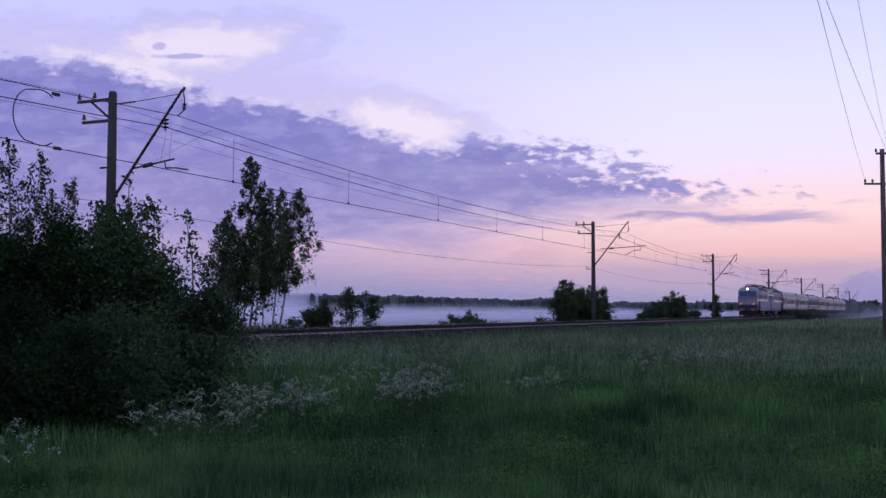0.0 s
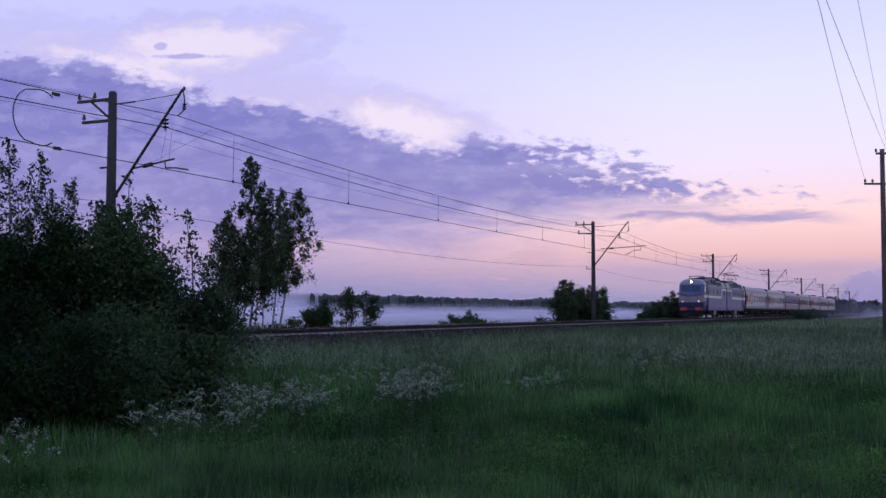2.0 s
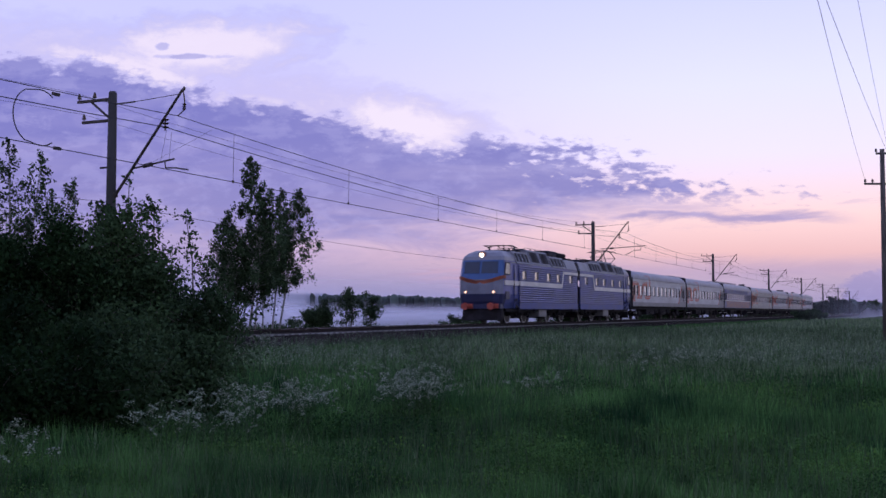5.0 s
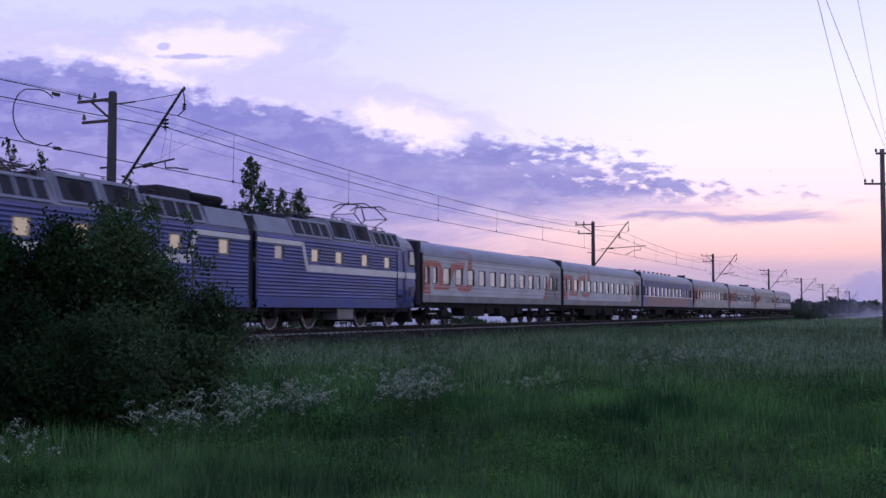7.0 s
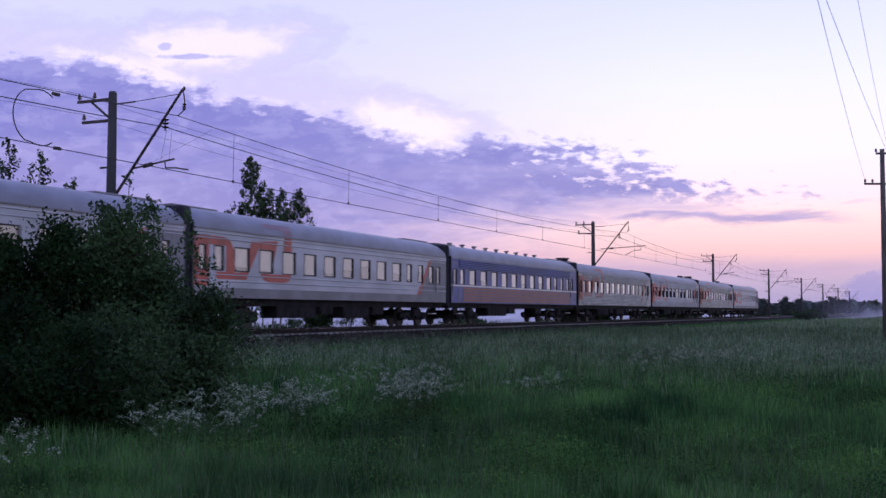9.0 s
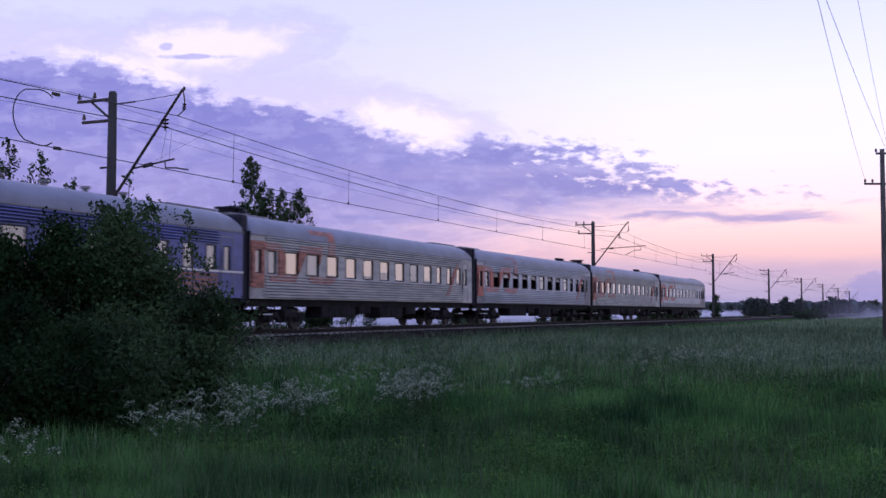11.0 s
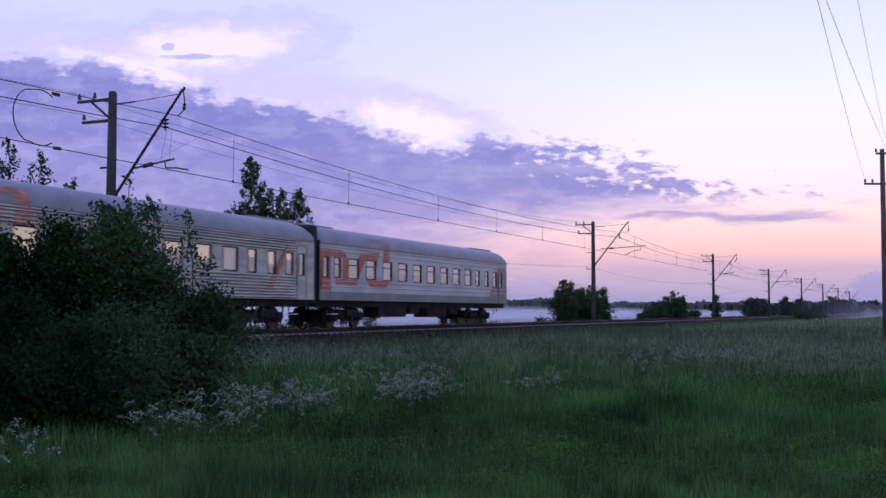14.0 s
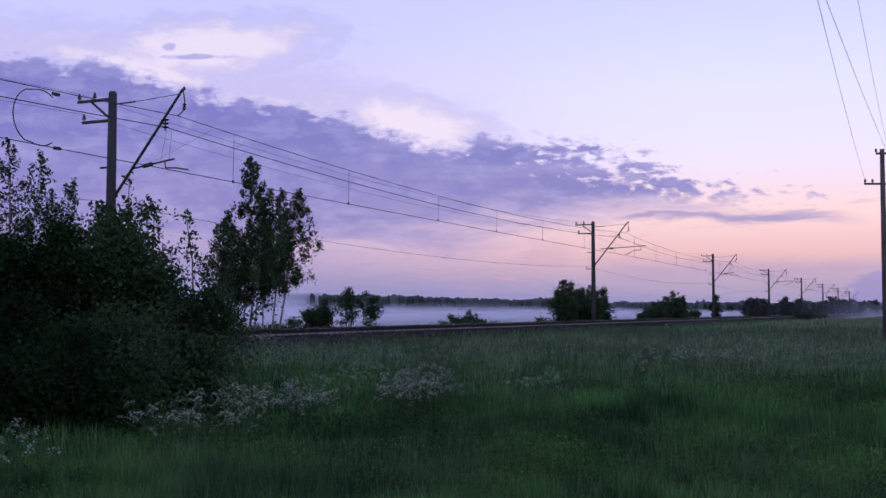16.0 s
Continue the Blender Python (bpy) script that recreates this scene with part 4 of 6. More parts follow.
    # orange stripe that dips in the middle of the nose
    for s in ((-1, 1) if k == 0 else ()):
        bm = bmesh.new()
        prof2 = ((0.55, 1.505, 2.54, 2.70), (0.14, 1.495, 2.54, 2.70), (-0.02, 1.33, 2.50, 2.68), (-0.12, 0.9, 2.36, 2.56), (-0.15, 0.3, 2.26, 2.44), (-0.16, 0.0, 2.26, 2.44))
        lo_ = [bm.verts.new((X(u - 0.03), s * y * 1.012, z0)) for u, y, z0, z1 in prof2]
        hi_ = [bm.verts.new((X(u - 0.01), s * y * 1.012, z1)) for u, y, z0, z1 in prof2]
        for q in range(len(prof2) - 1):
            bm.faces.new((lo_[q], lo_[q + 1], hi_[q + 1], hi_[q]))
        bmesh.ops.solidify(bm, geom=bm.faces[:], thickness=0.012)
        part("stripe", bm, M["orange"], c, "orange stripe around the nose")
    # side cab window
    bm = bmesh.new()
    plate(bm, [(X(u), z) for u, z in ((0.22, 2.74), (1.25, 2.74), (1.25, 3.42), (0.46, 3.42))], -half - 0.005, 0.02)
    part("cab_window", bm, M["rubber"], c, "driver's side window")
    bm = bmesh.new()
    plate(bm, [(X(u), z) for u, z in ((0.34, 2.80), (1.16, 2.80), (1.16, 3.36), (0.54, 3.36))], -half - 0.026, 0.004)
    part("cab_pane", bm, M["screen_light"], c)
    bm = bmesh.new()
    a_, b_ = span(0.45, 1.15)
    box(bm, a_, b_, -half - 0.03, -half, 1.45, 1.85)
    part("grille_panel", bm, M["navy"], c)
    # lamps
    bm = bmesh.new()
    tube(bm, (X(0.22), 0, 3.86), (X(1.0), 0, 3.9), 0.25, 0.2, n=16)
    hl = part("headlight", bm, M["brown_red"], c, "round roof headlight housing")
    bm = bmesh.new()
    tube(bm, (X(0.19), 0, 3.86), (X(0.22), 0, 3.86), 0.13, n=16)
    part("lens", bm, M["headlamp"] if k == 0 else M["screen"], hl)
    for s in (-1, 1):
        bm = bmesh.new()
        tube(bm, (X(-0.22), s * 0.95, 1.82), (X(0.1), s * 0.95, 1.82), 0.13, n=12)
        bl = part("marker_lamp", bm, M["dark_grey"], c)
        bm = bmesh.new()
        tube(bm, (X(-0.235), s * 0.95, 1.82), (X(-0.22), s * 0.95, 1.82), 0.07, n=12)
        part("lens", bm, M["marker"] if k == 0 else M["screen"], bl)
        bm = bmesh.new()
        tube(bm, (X(-0.5), s * 0.87, 1.06), (X(0.1), s * 0.87, 1.06), 0.1, n=10)
        tube(bm, (X(-0.56), s * 0.87, 1.06), (X(-0.5), s * 0.87, 1.06), 0.2, n=14)
        box(bm, *span(-0.2, -0.1), s * 0.87 - 0.38, s * 0.87 + 0.38, 0.94, 1.2, 0.02)
        part("buffer", bm, M["red_paint"] if k == 0 else M["under"], c, "red-painted buffer")
    bm = bmesh.new()
    a_, b_ = span(-0.12, 0.5)
    box(bm, a_, b_, -1.35, 1.35, 0.92, 1.2, 0.03)
    part("buffer_beam", bm, M["navy"], c, "dark buffer beam")
    bm = bmesh.new()
    loft(bm, [[(X(u), y, z) for u, y, z in ((0.2, -1.3, 0.9), (-0.1, 0, 0.9), (0.2, 1.3, 0.9), (0.6, 1.3, 0.9), (0.6, -1.3, 0.9))], [(X(u), y, z) for u, y, z in ((0.1, -1.35, 0.2), (-0.35, 0, 0.2), (0.1, 1.35, 0.2), (0.55, 1.3, 0.2), (0.55, -1.3, 0.2))]])
    part("snow_plough", bm, M["under"], c, "dark blue track-clearing plough")
    # roof: sloping sides, then raised louvre housings
    bm = bmesh.new()
    rp = [(-1.5, gutter), (-1.46, gutter + 0.06), (-1.12, 4.02), (-0.9, 4.1), (0.9, 4.1), (1.12, 4.02), (1.46, gutter + 0.06), (1.5, gutter)]
    loft(bm, [[(X(u), y, z) for y, z in rp] for u in (1.6, SECTION - 0.32)])
    roof = part("roof", bm, M["roof_grey_blue"], c, "light grey sloping roof")
    # louvre windows on the roof's slope: three groups
    def slope(u0, u1, z0, z1, lift, name, mat, par, label=""):
        bm = bmesh.new()
        def pt(u, z, off):
            y = -1.5 + (z - gutter) * 0.44
            return (X(u), y - off, z)
        outer = [pt(u0, z0, lift), pt(u1, z0, lift), pt(u1, z1, lift), pt(u0, z1, lift)]
        inner = [pt(u0, z0, -0.1), pt(u1, z0, -0.1), pt(u1, z1, -0.1), pt(u0, z1, -0.1)]
        loft(bm, [outer, inner])
        return part(name, bm, mat, par, label)
    for g0, g1 in ((2.35, 5.2), (9.75, 13.0)):
        h = slope(g0, g1, 3.44, 4.2, 0.03, "louvre_housing", M["roof_grey_blue"], roof, "grey louvre housing")
        n = 4
        w = (g1 - g0 - 0.16) / n
        for q in range(n):
            u0 = g0 + 0.08 + q * w
            slope(u0 + 0.05, u0 + w - 0.05, 3.54, 4.08, 0.036, "louvre", M["rubber"], h, "black louvre")
            slope(u0 - 0.045, u0 + 0.045, 3.48, 4.16, 0.075, "frame_post", M["roof_paint"], h)
        slope(g0 + 0.03, g1 - 0.03, 4.10, 4.18, 0.075, "frame_rail", M["roof_paint"], h)
        slope(g0 + 0.03, g1 - 0.03, 3.45, 3.52, 0.075, "frame_rail", M["roof_paint"], h)
    bm = bmesh.new()
    loft(bm, [[(X(u), y, z) for y, z in ((-1.46, 3.48), (-1.06, 4.42), (1.06, 4.42), (1.46, 3.48))] for u in (5.35, 9.6)])
    tall = part("roof_housing", bm, M["roof_grey_blue"], roof, "tall grey roof housing with square grilles")
    for u0, u1 in ((5.6, 7.3), (7.7, 9.4)):
        def q_(u, z, out=0.02):
            return (X(u), -1.46 + (z - 3.48) * 0.4255 - out, z)
        bm = bmesh.new()
        loft(bm, [[q_(u0, 3.58), q_(u1, 3.58), q_(u1, 4.32), q_(u0, 4.32)], [q_(u0, 3.58, -0.1), q_(u1, 3.58, -0.1), q_(u1, 4.32, -0.1), q_(u0, 4.32, -0.1)]])
        grille = part("grille", bm, M["rubber"], tall, "black square grille")
        bm = bmesh.new()
        for p0, p1, z0, z1 in ((u0 - 0.08, u0 + 0.02, 3.52, 4.38), (u1 - 0.02, u1 + 0.08, 3.52, 4.38), (u0, u1, 3.52, 3.6), (u0, u1, 4.3, 4.38)):
            loft(bm, [[q_(p0, z0, 0.06), q_(p1, z0, 0.06), q_(p1, z1, 0.06), q_(p0, z1, 0.06)], [q_(p0, z0, -0.05), q_(p1, z0, -0.05), q_(p1, z1, -0.05), q_(p0, z1, -0.05)]])
        part("frame", bm, M["roof_paint"], grille)
        bm = bmesh.new()
        um, zm = (u0 + u1) / 2, 3.95
        ring = [(um + 0.33 * math.cos(q * math.pi / 8), zm + 0.30 * math.sin(q * math.pi / 8)) for q in range(16)]
        loft(bm, [[q_(u, z, 0.035) for u, z in ring], [q_(u, z, 0.0) for u, z in ring]])
        part("fan", bm, M["under"], grille, "round cooling fan behind the grille")
    # lower plain housing towards the joint
    slope(13.2, SECTION - 0.4, 3.44, 4.1, 0.03, "plain_panel", M["roof_paint"], roof, "plain grey roof panel")
    # roof gear
    bm = bmesh.new()
    if k == 0:
        box(bm, *span(11.2, 13.2), -0.75, 0.35, 4.08, 4.86, 0.14)
    else:
        box(bm, *span(11.4, 12.4), -0.6, 0.3, 4.08, 4.4, 0.05)
    for u in (14.0, 15.6):
        box(bm, *span(u - 0.06, u + 0.06), -0.7, 0.1, 4.05, 4.34)
    part("roof_box", bm, M["rubber"], roof, "dark box on the roof")
    for y in ((-0.55, -0.05) if k == 0 else ()):
        bm = bmesh.new()
        chain(bm, [(X(u), y, 4.5) for u in (13.15, 13.3, 15.0, 15.15)], 0.27, 12)
        part("air_tank", bm, M["under"], roof, "dark cylindrical roof tank")
    bm = bmesh.new()
    tube(bm, (X(6), 0.3, 4.72), (X(11), 0.3, 4.72), 0.025, n=6)
    for u in (6.0, 7.6, 9.2, 10.8):
        tube(bm, (X(u), 0.3, 4.4), (X(u), 0.3, 4.72), 0.05, n=8)
    part("busbar", bm, M["steel"], roof, "roof conductor on insulators")
    for u0, u1, y0, y1, z0, z1 in ((6.1, 6.8, -0.6, 0.0, 4.4, 4.62), (8.6, 9.6, -0.45, 0.25, 4.4, 4.58), (10.5, 11.4, -0.7, 0.3, 4.08, 4.5), (2.7, 3.0, -0.8, 0.8, 4.05, 4.32), (5.15, 5.5, -0.7, 0.7, 4.08, 4.42)):
        bm = bmesh.new()
        box(bm, *span(u0, u1), y0, y1, z0, z1, 0.04)
        part("roof_box", bm, M["rubber"], roof, "dark equipment box on the roof")
    for u in (3.0, 4.0, 5.0, 7.3, 8.3, 11.0, 12.0):
        bm = bmesh.new()
        z0 = 4.4 if 5.6 < u < 10.3 else 4.08
        for q in range(3):
            tube(bm, (X(u), -0.75, z0 + q * 0.09), (X(u), -0.75, z0 + q * 0.09 + 0.05), 0.075, 0.05, n=8)
        tube(bm, (X(u), -0.75, z0), (X(u), -0.75, z0 + 0.32), 0.025, n=6)
        part("roof_insulator", bm, M["porcelain"], roof, "brown roof insulator")
    bm = bmesh.new()
    chain(bm, [(X(3.0), -0.75, 4.42), (X(5.5), -0.75, 4.44), (X(6.2), -0.75, 4.7), (X(9.8), -0.75, 4.7), (X(10.6), -0.75, 4.44), (X(12.0), -0.75, 4.42)], 0.02)
    part("busbar", bm, M["steel"], roof, "thin roof conductor")
    # pantographs: raised on the rear section, folded on the front one
    if k == 1:
        joints = [((3.4, 4.45), (2.2, 5.3), (3.1, 6.28)), ((4.6, 4.45), (5.8, 5.3), (4.9, 6.28))]
        tops = 6.28
    else:
        joints = [((3.0, 4.5), (2.0, 4.62), (3.6, 4.76)), ((4.3, 4.5), (5.1, 4.62), (3.9, 4.76))]
        tops = 4.76
    bm = bmesh.new()
    box(bm, *span(joints[0][0][0] - 0.4, joints[1][0][0] + 0.4), -0.6, 0.6, 4.08, 4.2)
    for u in (joints[0][0][0] - 0.2, joints[1][0][0] + 0.2):
        for y in (-0.5, 0.5):
            tube(bm, (X(u), y, 4.15), (X(u), y, 4.45), 0.07, 0.05, n=8)
    pg = part("pantograph", bm, M["steel"], c, "raised diamond pantograph" if k == 1 else "folded pantograph")
    for j_ in joints:
        bm = bmesh.new()
        for (ua, za), (ub, zb) in zip(j_, j_[1:]):
            for s in (-1, 1):
                y0, y1 = (0.5, 0.62) if ua == j_[0][0] else (0.62, 0.35)
                tube(bm, (X(ua), s * y0, za), (X(ub), s * y1, zb), 0.036, n=6)
        tube(bm, (X(j_[1][0]), -0.62, j_[1][1]), (X(j_[1][0]), 0.62, j_[1][1]), 0.036, n=6)
        part("folding_arm", bm, M["steel"], pg)
        bm = bmesh.new()
        u = j_[2][0]
        chain(bm, [(X(u), -1.0, tops - 0.25), (X(u), -0.7, tops), (X(u), 0.7, tops), (X(u), 1.0, tops - 0.25)], 0.04, 6)
        part("collector_head", bm, M["steel"], pg)
    # below the floor
    bm = bmesh.new()
    box(bm, *span(0.9, SECTION - 0.2), -1.35, 1.35, 0.75, sill + 0.02)
    part("underframe", bm, M["under"], c)
    bm = bmesh.new()
    box(bm, *span(7.3, 8.9), -1.38, -0.6, 0.38, 0.9, 0.05)
    part("equipment_box", bm, M["dark_grey"], c, "grey equipment box under the floor")
    for u in (1.7, 9.9):
        bm = bmesh.new()
        box(bm, *span(u, u + 4.6), -0.66, 0.66, 0.30, 0.80, 0.06)
        part("traction_motor", bm, M["under"], c, "grimy black motors inside the bogie")
    for u in (2.4, 5.6, 10.8, 14.0):
        bm = bmesh.new()
        box(bm, *span(u + 0.38, u + 0.52), -1.53, -1.42, 0.68, 1.02, 0.02)
        part("damper", bm, M["under"], c)
    for bx in (4.0, 12.2):
        WHEELS.extend(bogie(c, X(bx), 3.2, 0.625, white=True))
    bm = bmesh.new()
    e0, e1 = span(SECTION - 0.32, SECTION + 0.01)
    box(bm, e0, e1, -1.35, 1.35, 0.7, 4.0, 0.03)
    part("gangway_bellows", bm, M["rubber"], c, "black rubber gangway between the sections")
    return c


def reshape(root, levels):
    """Moves all heights of a vehicle's body through the pairs (drawn, true); wheelsets stay."""
    a, b = zip(*levels)
    for ob in root.children_recursive:
        if ob.name.split(".")[0] in ("wheelset", "tyre"):
            continue
        co = np.empty(len(ob.data.vertices) * 3, np.float32)
        ob.data.vertices.foreach_get("co", co)
        co[2::3] = np.interp(co[2::3], a, b)
        ob.data.vertices.foreach_set("co", co)
        ob.data.update()


LOCO_LEVELS = ((-1, -1), (0.92, 0.92), (3.42, 3.88), (4.2, 4.68), (4.42, 4.92), (4.75, 5.12), (6.28, 5.99), (7, 6.8))
COACH_LEVELS = ((-1, -1), (0.8, 0.8), (1.12, 1.25), (4.47, 4.58), (6, 6.1))
M["orange"] = surface("orange_stripe_paint", (0.40, 0.10, 0.05), 0.45, vary=0.15, scale=2, fine=14, bump=0.05, coat=0.2)
M["roof_grey_blue"] = surface("loco_roof_grey", (0.20, 0.205, 0.24), 0.5, vary=0.2, scale=0.9, fine=12, bump=0.1, coat=0.15)
M["screen"] = surface("tinted_screen_glass", (0.012, 0.03, 0.07), 0.16, vary=0.1, bump=0, coat=0.35, spec=0.35)
M["screen_light"] = surface("bright_cab_glass", (0.35, 0.32, 0.26), 0.15, vary=0.2, bump=0, coat=1.0)
train = [(build_loco(0), FRONT), (build_loco(1), FRONT + SECTION)]
for ci, st in enumerate(("grey", "grey", "blue", "worn", "grey", "worn", "grey")):
    train.append((build_coach(ci, st), FRONT + 2 * SECTION + ci * CAR))
for vehicle, _ in train:
    reshape(vehicle, LOCO_LEVELS if vehicle.name.startswith("loco") else COACH_LEVELS)


# ---- plants ----
def polar(bearing, dist):
    """A place in the meadow by its bearing from the track's direction and its distance from the camera."""
    return dist * math.cos(radians(bearing)), dist * math.sin(radians(bearing))


def beside(bearing, y):
    """A place beside the track at the distance y across."""
    return y / math.tan(radians(bearing)), y


def leaf_mesh(pos, size, rng, droop=0.3, slim=0.5):
    """Leaves as small folded diamonds at the places pos."""
    n = len(pos)
    d = rng.normal(size=(n, 3))
    d[:, 2] -= droop
    d /= np.linalg.norm(d, axis=1)[:, None]
    e = np.cross(d, rng.normal(size=(n, 3)))
    e /= np.linalg.norm(e, axis=1)[:, None] + 1e-9
    nn = np.cross(d, e)
    s = (size * rng.uniform(0.6, 1.3, n))[:, None]
    a, b = pos - d * s * 0.5, pos + d * s * 0.5
    l, r = pos + e * s * slim * 0.5 + nn * s * 0.1, pos - e * s * slim * 0.5 + nn * s * 0.1
    v = np.stack([a, l, b, r], 1).reshape(-1, 3)
    k = np.arange(n)[:, None] * 4
    f = np.stack([k + np.array([0, 1, 2]), k + np.array([0, 2, 3])], 1).reshape(-1, 3)
    return v, f


def limb(bm, p, q, r0, r1, rng, bend=0.12, n=4, sides=6):
    p, q = np.array(p, float), np.array(q, float)
    L = np.linalg.norm(q - p)
    off = rng.normal(size=3) * bend * L
    pts = [p + (q - p) * t + off * math.sin(math.pi * t) for t in np.linspace(0, 1, n + 1)]
    for i in range(n):
        tube(bm, pts[i], pts[i + 1], r0 + (r1 - r0) * i / n, r0 + (r1 - r0) * (i + 1) / n, sides)
    return pts


def build_bush(name, at, stems, leaf, mat, seed, label, category="bush", group="", bark="bark", trunk_r=0.03):
    """A bush or small tree: each stem (dx, dy, height, spread, leaves, bare) fans out of the base and carries side twigs with leaves."""
    rng = np.random.default_rng(seed)
    x, y = at
    base = ground_z(x, y)
    t = thing(name, (x, y, base), label, category, group)
    bm = bmesh.new()
    places = []
    for dx, dy, h, spread, count, bare in stems:
        foot = np.array([dx * 0.25, dy * 0.25, -0.1]) + rng.normal(size=3) * (0.05, 0.05, 0)
        tip = np.array([dx, dy, h])
        pts = limb(bm, foot, tip, trunk_r * h / 3, 0.006, rng, 0.06, 5)
        twigs = max(10, int(count / 45))
        per = count // twigs
        for k in range(twigs):
            u = bare + (1 - bare) * rng.uniform(0, 1) ** 0.8
            i = min(4, int(u * 5))
            p = pts[i] + (pts[i + 1] - pts[i]) * (u * 5 - i)
            v = (u - bare) / (1 - bare)
            reach = spread * (0.18 + 1.0 * math.sin(math.pi * min(1, 0.18 + 0.80 * v)) ** 0.8) * rng.uniform(0.5, 1.1)
            ang = rng.uniform(0, 2 * math.pi)
            q = p + np.array([math.cos(ang) * reach, math.sin(ang) * reach, reach * rng.uniform(0.0, 0.75)])
            if k % 3 == 0:
                limb(bm, p, q, 0.008 * h / 3, 0.003, rng, 0.1, 2, 4)
            w = rng.uniform(0.15, 1.05, per)[:, None]
            clump = 0.13 * spread + 0.05
            places.append(p + (q - p) * w + rng.normal(size=(per, 3)) * clump * np.array([1, 1, 0.8]))
        tipn = max(6, count // 40)
        w = rng.uniform(0.8, 1.02, tipn)[:, None]
        places.append(np.array(pts[-2]) + (tip - np.array(pts[-2])) * w + rng.normal(size=(tipn, 3)) * 0.05)
    part("stem", bm, M[bark], t)
    pos = np.concatenate(places)
    pos = pos[pos[:, 2] > 0.03]
    v, f = leaf_mesh(pos, leaf, rng)
    raw("crown", v, f, M[mat], t, "many small dark green leaves")
    return t


def fan(rng, n, rx, ry, h0, h1, spread, count, bare):
    out = []
    for k in range(n):
        a, r = rng.uniform(0, 6.28), rng.uniform(0, 1) ** 0.5
        h = (h0 + (h1 - h0) * rng.uniform(0, 1)) * (1 - 0.38 * r * r)
        out.append((math.cos(a) * r * rx, math.sin(a) * r * ry, h, spread * rng.uniform(0.8, 1.2), count, bare))
    return out


def build_thicket():
    R = np.random.default_rng(11)
    lab = "dense dark green willow bush at the meadow's edge"
    g = "willow thicket"
    for b, d, n, rx, h0, h1, cnt in ((47.5, 17.5, 13, 1.2, 2.65, 3.25, 2600), (43.8, 17.2, 14, 1.15, 2.5, 3.05, 2600), (40.6, 17.2, 13, 1.0, 2.6, 3.4, 2400), (37.9, 16.8, 12, 0.85, 1.9, 2.6, 2000), (41.8, 14.6, 13, 1.1, 1.4, 2.0, 2600), (38.6, 14.7, 11, 0.7, 1.0, 1.6, 2200), (46.0, 14.2, 13, 1.1, 1.4, 2.0, 2600), (43.6, 13.0, 9, 0.9, 0.8, 1.4, 1500), (48.0, 12.8, 9, 1.0, 0.9, 1.5, 1500), (40.6, 13.4, 7, 0.7, 0.7, 1.2, 1200), (50.5, 17.0, 9, 1.2, 2.6, 3.4, 1500)):
        # bearing picks the lit or shaded leaf colour, so the thicket's shade is painted
        build_bush("willow_bush", polar(b, d), fan(R, n, rx, rx, h0, h1, 0.62, cnt, 0.04), 0.075, "leaf_lit" if b < 42.5 else "leaf_shaded", int(b * 10 + d), lab if d < 16 else "tall willow bush behind the thicket, some added unseen to its left", group=g)
    # unseen bushes added left of the view to shade the meadow's left grass
    for b, d, h in ((54, 13.5, 3.6), (58, 11.5, 3.4), (63, 12.5, 4.2), (69, 11.0, 3.8), (76, 12.0, 4.4)):
        build_bush("willow_bush", polar(b, d), fan(R, 10, 1.4, 1.4, h * 0.75, h, 0.7, 1300, 0.04), 0.11, "leaf_lit", int(b * 7), "tall willow bush behind the thicket, some added unseen to its left", group=g)
    lab2 = "tall thin sapling with sparse leaves rising from the thicket"
    build_bush("sapling", polar(40.2, 17.6), [(0.0, 0.0, 3.75, 0.34, 620, 0.35), (0.3, -0.25, 3.3, 0.34, 480, 0.35), (0.65, -0.6, 3.15, 0.3, 350, 0.35), (-0.25, 0.3, 3.3, 0.35, 420, 0.35)], 0.085, "leaf_lit", 72, lab2, "sapling", g)
    build_bush("sapling", polar(37.9, 18.4), [(0.0, 0.0, 2.3, 0.45, 560, 0.1), (0.3, -0.3, 2.0, 0.4, 420, 0.1), (-0.3, 0.3, 2.35, 0.4, 420, 0.1)], 0.085, "leaf_lit", 73, lab2, "sapling", g)


build_thicket()


